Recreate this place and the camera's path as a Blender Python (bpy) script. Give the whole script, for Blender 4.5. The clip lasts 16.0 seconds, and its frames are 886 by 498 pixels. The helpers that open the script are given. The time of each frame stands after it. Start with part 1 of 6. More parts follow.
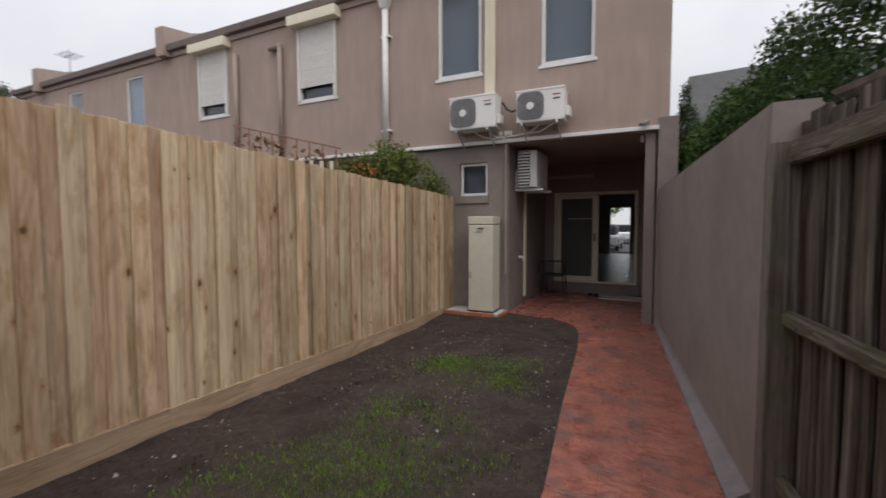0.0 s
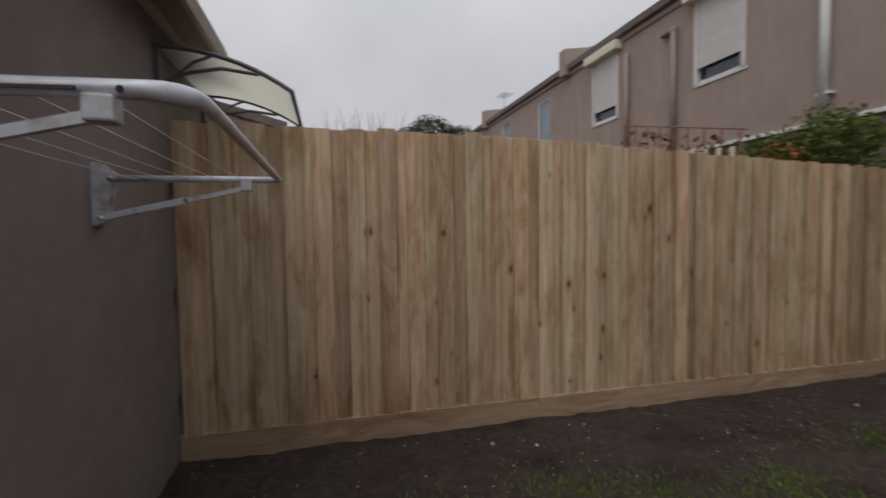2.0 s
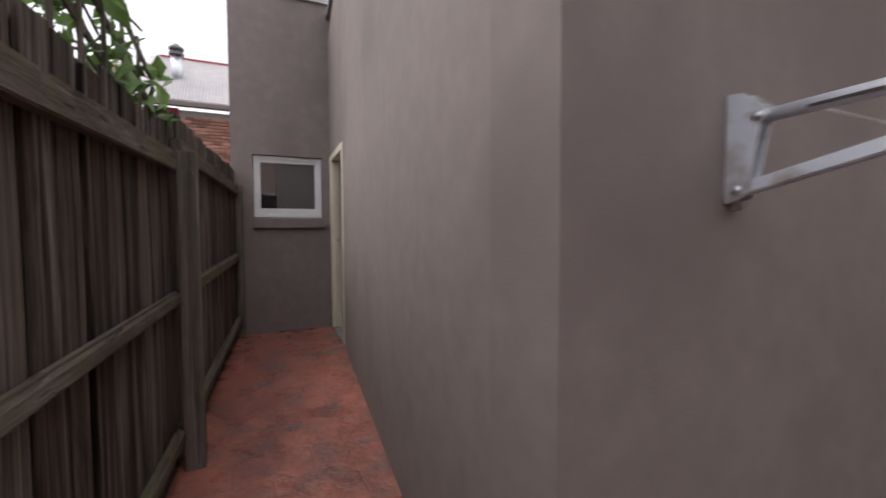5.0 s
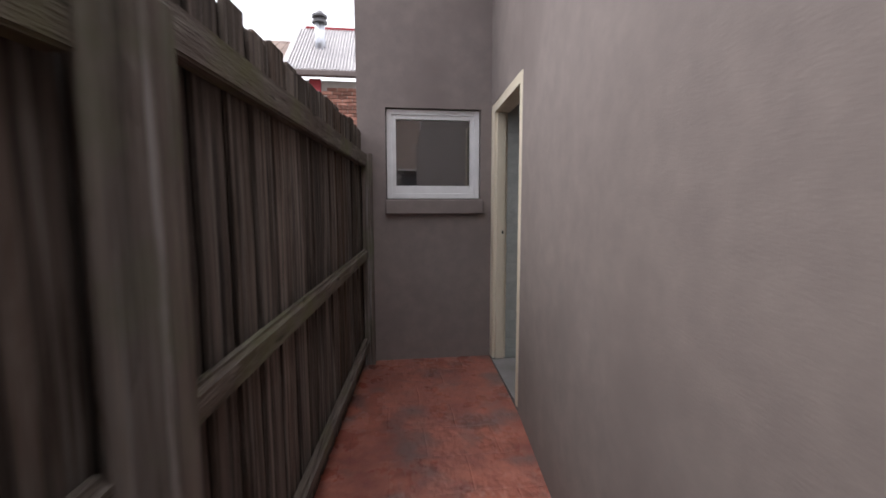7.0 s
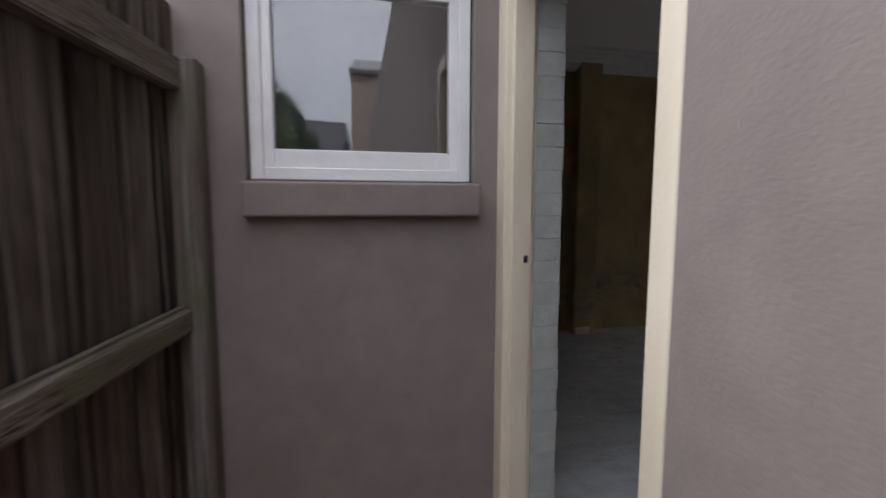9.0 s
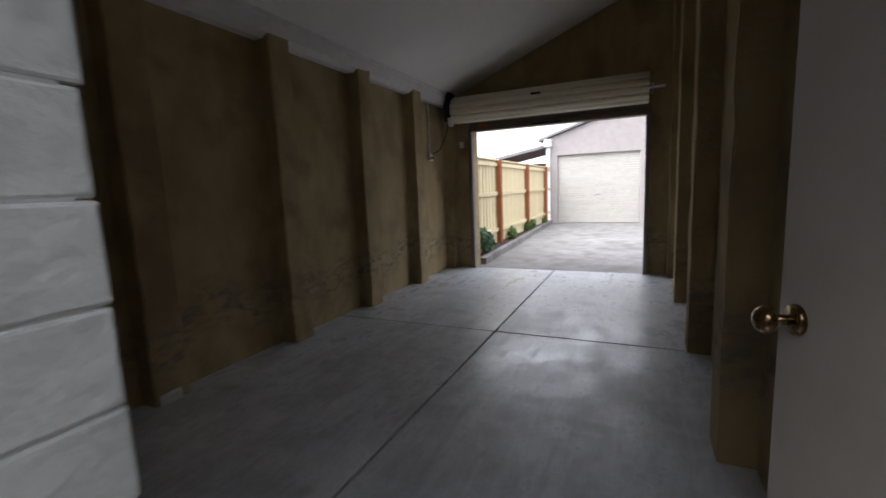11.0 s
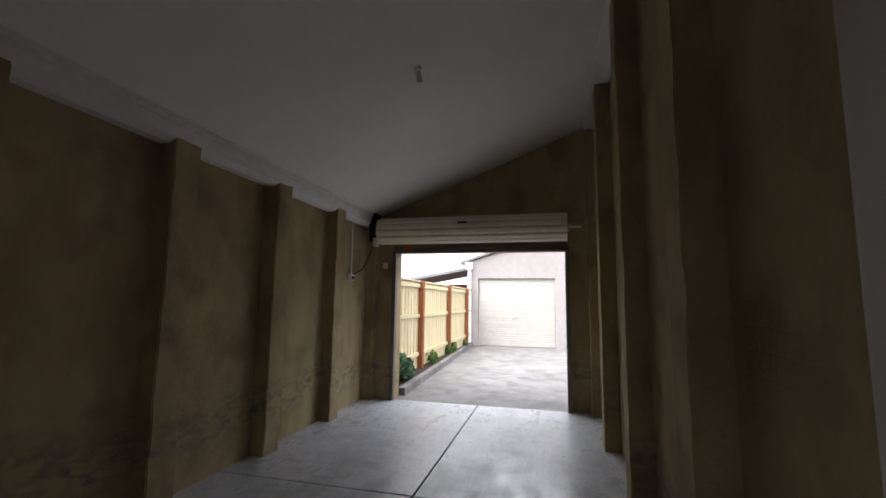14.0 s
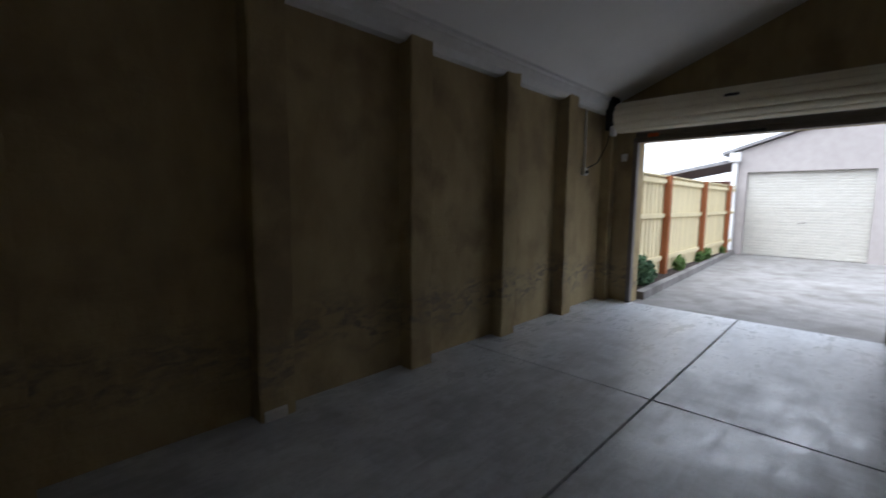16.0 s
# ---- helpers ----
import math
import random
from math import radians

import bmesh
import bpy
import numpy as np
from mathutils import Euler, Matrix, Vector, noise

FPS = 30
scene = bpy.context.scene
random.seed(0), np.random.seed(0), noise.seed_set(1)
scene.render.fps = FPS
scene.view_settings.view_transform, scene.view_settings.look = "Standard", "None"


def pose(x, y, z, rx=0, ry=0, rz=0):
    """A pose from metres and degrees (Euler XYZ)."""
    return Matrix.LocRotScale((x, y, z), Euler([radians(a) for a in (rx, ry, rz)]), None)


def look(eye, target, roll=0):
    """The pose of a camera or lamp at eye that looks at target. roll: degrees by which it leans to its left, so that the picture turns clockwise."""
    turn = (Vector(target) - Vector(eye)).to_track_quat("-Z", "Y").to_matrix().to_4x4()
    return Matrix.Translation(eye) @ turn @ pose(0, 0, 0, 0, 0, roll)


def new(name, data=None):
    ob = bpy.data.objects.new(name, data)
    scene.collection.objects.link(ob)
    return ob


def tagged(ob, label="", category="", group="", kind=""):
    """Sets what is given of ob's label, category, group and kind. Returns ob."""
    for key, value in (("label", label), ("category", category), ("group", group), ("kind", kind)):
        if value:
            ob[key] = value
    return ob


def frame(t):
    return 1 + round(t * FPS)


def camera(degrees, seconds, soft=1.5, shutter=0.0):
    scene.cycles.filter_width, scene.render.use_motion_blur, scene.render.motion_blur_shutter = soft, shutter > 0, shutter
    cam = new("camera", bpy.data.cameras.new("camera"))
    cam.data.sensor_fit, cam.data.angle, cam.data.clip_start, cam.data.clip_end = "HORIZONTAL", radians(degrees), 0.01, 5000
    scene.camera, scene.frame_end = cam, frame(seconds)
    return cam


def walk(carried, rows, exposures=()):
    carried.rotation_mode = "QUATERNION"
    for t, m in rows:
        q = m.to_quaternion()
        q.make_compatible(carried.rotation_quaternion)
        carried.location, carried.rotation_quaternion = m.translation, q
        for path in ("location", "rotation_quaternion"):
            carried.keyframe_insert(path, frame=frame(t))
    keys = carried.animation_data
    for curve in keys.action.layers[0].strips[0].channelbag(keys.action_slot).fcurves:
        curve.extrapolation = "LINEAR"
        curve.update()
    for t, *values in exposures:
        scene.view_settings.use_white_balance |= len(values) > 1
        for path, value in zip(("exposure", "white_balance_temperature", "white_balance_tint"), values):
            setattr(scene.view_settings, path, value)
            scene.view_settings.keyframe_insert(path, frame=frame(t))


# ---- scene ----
cam = camera(91.6, 16.0, soft=1.6, shutter=0.4)
PATH = [
    (0, (0.213, -0.092, 1.36), (-0.663, 1.703, 1.252), -0.1),
    (0.5, (0.229, -0.069, 1.37), (-0.951, 1.542, 1.259), -0.5),
    (1, (0.22, 0.018, 1.362), (-1.309, 1.303, 1.258), -0.7),
    (1.5, (0.164, 0.13, 1.352), (-1.586, 1.094, 1.254), -0.8),
    (2, (0.111, 0.213, 1.371), (-1.821, 0.723, 1.276), -0.8),
    (2.5, (0.134, 0.299, 1.396), (-1.863, 0.338, 1.301), -0.8),
    (3, (0.18, 0.322, 1.385), (-1.777, -0.084, 1.308), -0.7),
    (3.5, (0.214, 0.305, 1.377), (-1.614, -0.505, 1.308), -0.5),
    (4, (0.255, 0.231, 1.366), (-1.299, -1.026, 1.312), -0.5),
    (4.5, (0.309, 0.133, 1.356), (-0.906, -1.454, 1.304), -0.4),
    (5, (0.322, -0.057, 1.348), (-0.526, -1.866, 1.251), -0.2),
    (5.2, (0.321, -0.177, 1.348), (-0.416, -2.032, 1.233), -0.1),
    (7.5, (0.112, -2.603, 1.474), (-0.092, -4.579, 1.246), 0.4),
    (8, (0.02, -3.158, 1.492), (-0.143, -5.137, 1.248), 1.0),
    (8.5, (-0.097, -3.626, 1.472), (-0.327, -5.598, 1.232), 0.6),
    (9, (-0.186, -4.091, 1.386), (-0.584, -6.042, 1.196), 0.1),
    (9.5, (-0.180, -4.478, 1.401), (-1.077, -6.249, 1.160), 0.1),
    (10, (-0.397, -4.863, 1.415), (-1.711, -6.348, 1.153), 0.7),
    (10.2, (-0.479, -4.966, 1.419), (-1.939, -6.307, 1.160), -0.5),
    (12.3, (-1.006, -5.38, 1.534), (-2.943, -5.827, 1.313), 0.5),
    (12.5, (-1.013, -5.398, 1.56), (-2.955, -5.844, 1.379), 0.8),
    (13, (-1.041, -5.392, 1.586), (-2.987, -5.852, 1.567), 0.9),
    (13.5, (-1.066, -5.396, 1.609), (-3.007, -5.866, 1.723), 0.9),
    (14, (-1.106, -5.374, 1.596), (-3.031, -5.857, 1.837), 0.8),
    (14.5, (-1.153, -5.347, 1.567), (-3.048, -5.933, 1.826), 0.6),
    (15, (-1.212, -5.332, 1.544), (-3.007, -6.209, 1.644), 0.6),
    (15.5, (-1.24, -5.366, 1.518), (-2.884, -6.503, 1.443), 0.7),
    (16, (-1.298, -5.459, 1.498), (-2.729, -6.84, 1.281), 0.6),
]
EXPOSURES = [(0, 0.1, 6500, 10), (1, -0.28, 6500, 10), (2, -0.5, 6500, 10), (3.5, -0.45, 6500, 10), (4.2, 0.02, 6500, 12), (5, 0.7, 6450, 13), (7.5, 1.03, 6350, 13), (8.5, 1.25, 6250, 13), (9.3, 1.45, 6050, 12), (10.2, 1.5, 6050, 12), (12.3, 1.9, 6230, 11), (14.5, 1.88, 6230, 11), (15.3, 1.84, 5980, 10), (16, 1.53, 5720, 8)]
walk(cam, [(t, look(eye, target, roll)) for t, eye, target, roll in PATH], EXPOSURES)

# ---- world and light: an overcast afternoon ----
world = bpy.data.worlds.new("overcast_sky")
scene.world = world
world.use_nodes = True
wn, wl = world.node_tree.nodes, world.node_tree.links
sky = wn.new("ShaderNodeTexSky")
sky.sky_type, sky.sun_disc = "NISHITA", False
sky.sun_elevation, sky.sun_rotation = radians(54), radians(124)
cloud_noise = wn.new("ShaderNodeTexNoise")
cloud_noise.inputs["Scale"].default_value, cloud_noise.inputs["Detail"].default_value = 2.2, 5
cloud_ramp = wn.new("ShaderNodeValToRGB")
cloud_ramp.color_ramp.elements[0].position, cloud_ramp.color_ramp.elements[0].color = 0.3, (5.6, 5.7, 6.1, 1)
cloud_ramp.color_ramp.elements[1].position, cloud_ramp.color_ramp.elements[1].color = 0.7, (7.4, 7.3, 7.5, 1)
cover = wn.new("ShaderNodeMixRGB")
cover.inputs[0].default_value = 0.92
wl.new(cloud_noise.outputs[0], cloud_ramp.inputs[0])
wl.new(sky.outputs[0], cover.inputs[1])
sky_dir, sky_axes = wn.new("ShaderNodeTexCoord"), wn.new("ShaderNodeSeparateXYZ")
climb, dome = wn.new("ShaderNodeMapRange"), wn.new("ShaderNodeVectorMath")
climb.inputs[1].default_value, climb.inputs[2].default_value, climb.inputs[3].default_value, climb.inputs[4].default_value = 0.0, 1.0, 1.1, 2.25
dome.operation = "SCALE"
wl.new(sky_dir.outputs["Generated"], sky_axes.inputs[0])
steep = wn.new("ShaderNodeMath")
steep.operation, steep.use_clamp, steep.inputs[1].default_value = "POWER", True, 1.6
above = wn.new("ShaderNodeMath")
above.operation, above.inputs[1].default_value = "MAXIMUM", 0.0
wl.new(sky_axes.outputs[2], above.inputs[0])
wl.new(above.outputs[0], steep.inputs[0])
wl.new(steep.outputs[0], climb.inputs[0])
wl.new(cloud_ramp.outputs[0], dome.inputs[0])
wl.new(climb.outputs[0], dome.inputs["Scale"])
wl.new(dome.outputs[0], cover.inputs[2])
wl.new(cover.outputs[0], wn["Background"].inputs[0])
wn["Background"].inputs[1].default_value = 0.1
sun = new("sun", bpy.data.lights.new("sun", "SUN"))
sun.data.energy, sun.data.angle, sun.data.color = 1.35, radians(45), (1, 0.96, 0.9)
sun.matrix_world = look((9, -6, 15), (0, 0, 0))

# ---- materials ----
MATS = {}


def mat(name, low, high=None, scale=(6, 6, 6), rough=0.8, bump=0.25, fine=60.0, metal=0.0, rnd=0.0, big=0.25, stain=None, stain_scale=0.6, spec=0.3):
    """Two-scale mottled surface: low and high colours by a grain, a large soft variation, a fine relief, and stains."""
    if name in MATS:
        return MATS[name]
    m = bpy.data.materials.new(name)
    m.use_nodes = True
    n, l = m.node_tree.nodes, m.node_tree.links
    p = n["Principled BSDF"]
    high = high or tuple(min(1, c * 1.25) for c in low)
    coord, info = n.new("ShaderNodeTexCoord"), n.new("ShaderNodeObjectInfo")
    shift = n.new("ShaderNodeVectorMath")
    shift.operation = "MULTIPLY_ADD"
    l.new(info.outputs["Random"], shift.inputs[0])
    shift.inputs[1].default_value = (37, 53, 71) if rnd else (0, 0, 0)
    l.new(coord.outputs["Object"], shift.inputs[2])
    mapping = n.new("ShaderNodeMapping")
    mapping.inputs["Scale"].default_value = scale
    l.new(shift.outputs[0], mapping.inputs[0])
    grain = n.new("ShaderNodeTexNoise")
    grain.inputs["Scale"].default_value, grain.inputs["Detail"].default_value, grain.inputs["Roughness"].default_value = 1.0, 7, 0.62
    l.new(mapping.outputs[0], grain.inputs["Vector"])
    ramp = n.new("ShaderNodeValToRGB")
    ramp.color_ramp.elements[0].position, ramp.color_ramp.elements[0].color = 0.32, (*low, 1)
    ramp.color_ramp.elements[1].position, ramp.color_ramp.elements[1].color = 0.68, (*high, 1)
    l.new(grain.outputs[0], ramp.inputs[0])
    colour = ramp.outputs[0]
    wide = n.new("ShaderNodeTexNoise")
    wide.inputs["Scale"].default_value, wide.inputs["Detail"].default_value = 0.9, 3
    l.new(shift.outputs[0], wide.inputs["Vector"])
    if stain:
        mask = n.new("ShaderNodeTexNoise")
        mask.inputs["Scale"].default_value, mask.inputs["Detail"].default_value = stain_scale, 8
        l.new(shift.outputs[0], mask.inputs["Vector"])
        sharp = n.new("ShaderNodeMapRange")
        sharp.inputs[1].default_value, sharp.inputs[2].default_value = 0.5, 0.68
        l.new(mask.outputs[0], sharp.inputs[0])
        mix = n.new("ShaderNodeMixRGB")
        mix.inputs[2].default_value = (*stain, 1)
        l.new(sharp.outputs[0], mix.inputs[0])
        l.new(colour, mix.inputs[1])
        colour = mix.outputs[0]
    vary = n.new("ShaderNodeHueSaturation")
    level = n.new("ShaderNodeMath")
    level.operation = "MULTIPLY_ADD"
    l.new(wide.outputs[0], level.inputs[0])
    level.inputs[1].default_value, level.inputs[2].default_value = big, 1 - big / 2
    value = level.outputs[0]
    if rnd:
        each = n.new("ShaderNodeMath")
        each.operation = "MULTIPLY_ADD"
        l.new(info.outputs["Random"], each.inputs[0])
        each.inputs[1].default_value = rnd
        l.new(value, each.inputs[2])
        drop = n.new("ShaderNodeMath")
        drop.operation = "SUBTRACT"
        l.new(each.outputs[0], drop.inputs[0])
        drop.inputs[1].default_value = rnd / 2
        value = drop.outputs[0]
    l.new(value, vary.inputs["Value"])
    l.new(colour, vary.inputs["Color"])
    l.new(vary.outputs[0], p.inputs["Base Color"])
    rvar = n.new("ShaderNodeMath")
    rvar.operation = "MULTIPLY_ADD"
    l.new(grain.outputs[0], rvar.inputs[0])
    rvar.inputs[1].default_value, rvar.inputs[2].default_value = 0.25, rough - 0.12
    l.new(rvar.outputs[0], p.inputs["Roughness"])
    p.inputs["Metallic"].default_value = metal
    p.inputs["Specular IOR Level"].default_value = spec
    if bump:
        small = n.new("ShaderNodeTexNoise")
        small.inputs["Scale"].default_value, small.inputs["Detail"].default_value = fine, 4
        l.new(shift.outputs[0], small.inputs["Vector"])
        add = n.new("ShaderNodeMath")
        l.new(small.outputs[0], add.inputs[0])
        l.new(grain.outputs[0], add.inputs[1])
        bm_node = n.new("ShaderNodeBump")
        bm_node.inputs["Strength"].default_value, bm_node.inputs["Distance"].default_value = bump, 0.01
        l.new(add.outputs[0], bm_node.inputs["Height"])
        l.new(bm_node.outputs[0], p.inputs["Normal"])
    MATS[name] = m
    return m


def grooves(m, wide, high, gap, depth, offset=0.5, swap=False):
    """Joints pressed into a surface, as a second relief under the first."""
    n, l = m.node_tree.nodes, m.node_tree.links
    p = n["Principled BSDF"]
    shift = [k for k in n if k.type == "VECT_MATH"][0]
    bend = n.new("ShaderNodeTexNoise")
    bend.inputs["Scale"].default_value = 4.0
    l.new(shift.outputs[0], bend.inputs["Vector"])
    wob = n.new("ShaderNodeVectorMath")
    wob.operation, wob.inputs[1].default_value = "MULTIPLY_ADD", (0.04, 0.04, 0.04)
    l.new(bend.outputs["Color"], wob.inputs[0])
    l.new(shift.outputs[0], wob.inputs[2])
    src = wob.outputs[0]
    if swap:
        turn = n.new("ShaderNodeMapping")
        turn.inputs["Rotation"].default_value = (radians(90), 0, 0)
        l.new(src, turn.inputs[0])
        src = turn.outputs[0]
    b = n.new("ShaderNodeTexBrick")
    b.offset = offset
    b.inputs["Scale"].default_value, b.inputs["Brick Width"].default_value, b.inputs["Row Height"].default_value = 1.0, wide, high
    b.inputs["Mortar Size"].default_value, b.inputs["Mortar Smooth"].default_value = gap, 0.6
    b.inputs["Color1"].default_value, b.inputs["Color2"].default_value, b.inputs["Mortar"].default_value = (1, 1, 1, 1), (0.8, 0.8, 0.8, 1), (0, 0, 0, 1)
    l.new(src, b.inputs["Vector"])
    k = n.new("ShaderNodeBump")
    k.inputs["Strength"].default_value, k.inputs["Distance"].default_value = depth, 0.012
    l.new(b.outputs["Color"], k.inputs["Height"])
    l.new(p.inputs["Normal"].links[0].from_socket, k.inputs["Normal"])
    l.new(k.outputs[0], p.inputs["Normal"])


def polish(m, low, high, size):
    """Patches of worn gloss between two roughnesses."""
    n, l = m.node_tree.nodes, m.node_tree.links
    shift = [k for k in n if k.type == "VECT_MATH"][0]
    t = n.new("ShaderNodeTexNoise")
    t.inputs["Scale"].default_value, t.inputs["Detail"].default_value, t.inputs["Roughness"].default_value = size, 7, 0.65
    l.new(shift.outputs[0], t.inputs["Vector"])
    r = n.new("ShaderNodeMapRange")
    r.inputs[1].default_value, r.inputs[2].default_value, r.inputs[3].default_value, r.inputs[4].default_value = 0.38, 0.62, low, high
    l.new(t.outputs[0], r.inputs[0])
    l.new(r.outputs[0], n["Principled BSDF"].inputs["Roughness"])


def scuffs(m):
    """Tyre scuffs and dull dust drawn out along x: fine streaks in tone and gloss over soft patches."""
    n, l = m.node_tree.nodes, m.node_tree.links
    p = n["Principled BSDF"]
    shift = [k for k in n if k.type == "VECT_MATH"][0]
    marks = []
    for scale, detail, turn in (((2.6, 13, 1), 9, 0.25), ((5, 3, 1), 8, 0.9), ((0.7, 1.6, 1), 3, 0.0)):
        a, t = n.new("ShaderNodeMapping"), n.new("ShaderNodeTexNoise")
        a.inputs["Scale"].default_value, a.inputs["Rotation"].default_value = scale, (0, 0, turn)
        l.new(shift.outputs[0], a.inputs[0])
        l.new(a.outputs[0], t.inputs["Vector"])
        t.inputs["Scale"].default_value, t.inputs["Detail"].default_value, t.inputs["Roughness"].default_value, t.inputs["Distortion"].default_value = 1.0, detail, 0.7, 0.5
        marks.append(t.outputs[0])
    first, both = n.new("ShaderNodeMath"), n.new("ShaderNodeMath")
    first.operation = both.operation = "MULTIPLY"
    l.new(marks[0], first.inputs[0])
    l.new(marks[1], first.inputs[1])
    l.new(first.outputs[0], both.inputs[0])
    l.new(marks[2], both.inputs[1])
    gloss, tone = n.new("ShaderNodeMapRange"), n.new("ShaderNodeMapRange")
    for k, low, high in ((gloss, 0.5, 0.19), (tone, 0.74, 1.14)):
        k.inputs[1].default_value, k.inputs[2].default_value, k.inputs[3].default_value, k.inputs[4].default_value = 0.07, 0.19, low, high
        l.new(both.outputs[0], k.inputs[0])
    hue = n.new("ShaderNodeHueSaturation")
    l.new(p.inputs["Base Color"].links[0].from_socket, hue.inputs["Color"])
    l.new(tone.outputs[0], hue.inputs["Value"])
    l.new(hue.outputs[0], p.inputs["Base Color"])
    l.new(gloss.outputs[0], p.inputs["Roughness"])


def tide_mark(m, level, tall, colour):
    """A wavering band of damp scars at a height up the wall."""
    n, l = m.node_tree.nodes, m.node_tree.links
    p = n["Principled BSDF"]
    coord = [k for k in n if k.type == "TEX_COORD"][0]
    axes, wave, scar = n.new("ShaderNodeSeparateXYZ"), n.new("ShaderNodeTexNoise"), n.new("ShaderNodeTexNoise")
    l.new(coord.outputs["Object"], axes.inputs[0])
    flat = n.new("ShaderNodeMapping")
    flat.inputs["Scale"].default_value = (1, 1, 0.0)
    l.new(coord.outputs["Object"], flat.inputs[0])
    l.new(flat.outputs[0], wave.inputs["Vector"])
    wave.inputs["Scale"].default_value, wave.inputs["Detail"].default_value = 1.1, 2
    lift = n.new("ShaderNodeMath")
    lift.operation, lift.inputs[1].default_value = "MULTIPLY_ADD", -0.9
    l.new(wave.outputs[0], lift.inputs[0])
    l.new(axes.outputs[2], lift.inputs[2])
    off = n.new("ShaderNodeMath")
    off.operation, off.inputs[1].default_value = "SUBTRACT", level - 0.45
    l.new(lift.outputs[0], off.inputs[0])
    size = n.new("ShaderNodeMath")
    size.operation = "ABSOLUTE"
    l.new(off.outputs[0], size.inputs[0])
    band = n.new("ShaderNodeMapRange")
    band.inputs[1].default_value, band.inputs[2].default_value, band.inputs[3].default_value, band.inputs[4].default_value = tall * 0.2, tall, 1.0, 0.0
    l.new(size.outputs[0], band.inputs[0])
    stretch = n.new("ShaderNodeMapping")
    stretch.inputs["Scale"].default_value = (7, 7, 15)
    l.new(coord.outputs["Object"], stretch.inputs[0])
    l.new(stretch.outputs[0], scar.inputs["Vector"])
    scar.inputs["Scale"].default_value, scar.inputs["Detail"].default_value, scar.inputs["Distortion"].default_value = 1.0, 7, 0.8
    cut = n.new("ShaderNodeMapRange")
    cut.inputs[1].default_value, cut.inputs[2].default_value = 0.42, 0.64
    l.new(scar.outputs[0], cut.inputs[0])
    both = n.new("ShaderNodeMath")
    both.operation = "MULTIPLY"
    l.new(band.outputs[0], both.inputs[0])
    l.new(cut.outputs[0], both.inputs[1])
    mix = n.new("ShaderNodeMixRGB")
    mix.inputs[2].default_value = (*colour, 1)
    l.new(both.outputs[0], mix.inputs[0])
    l.new(p.inputs["Base Color"].links[0].from_socket, mix.inputs[1])
    l.new(mix.outputs[0], p.inputs["Base Color"])


def glass(name, tint=(1, 1, 1), rough=0.0):
    if name in MATS:
        return MATS[name]
    m = bpy.data.materials.new(name)
    m.use_nodes = True
    p = m.node_tree.nodes["Principled BSDF"]
    p.inputs["Base Color"].default_value = (*tint, 1)
    p.inputs["Transmission Weight"].default_value, p.inputs["Roughness"].default_value, p.inputs["IOR"].default_value = 1.0, rough, 1.85
    MATS[name] = m
    return m


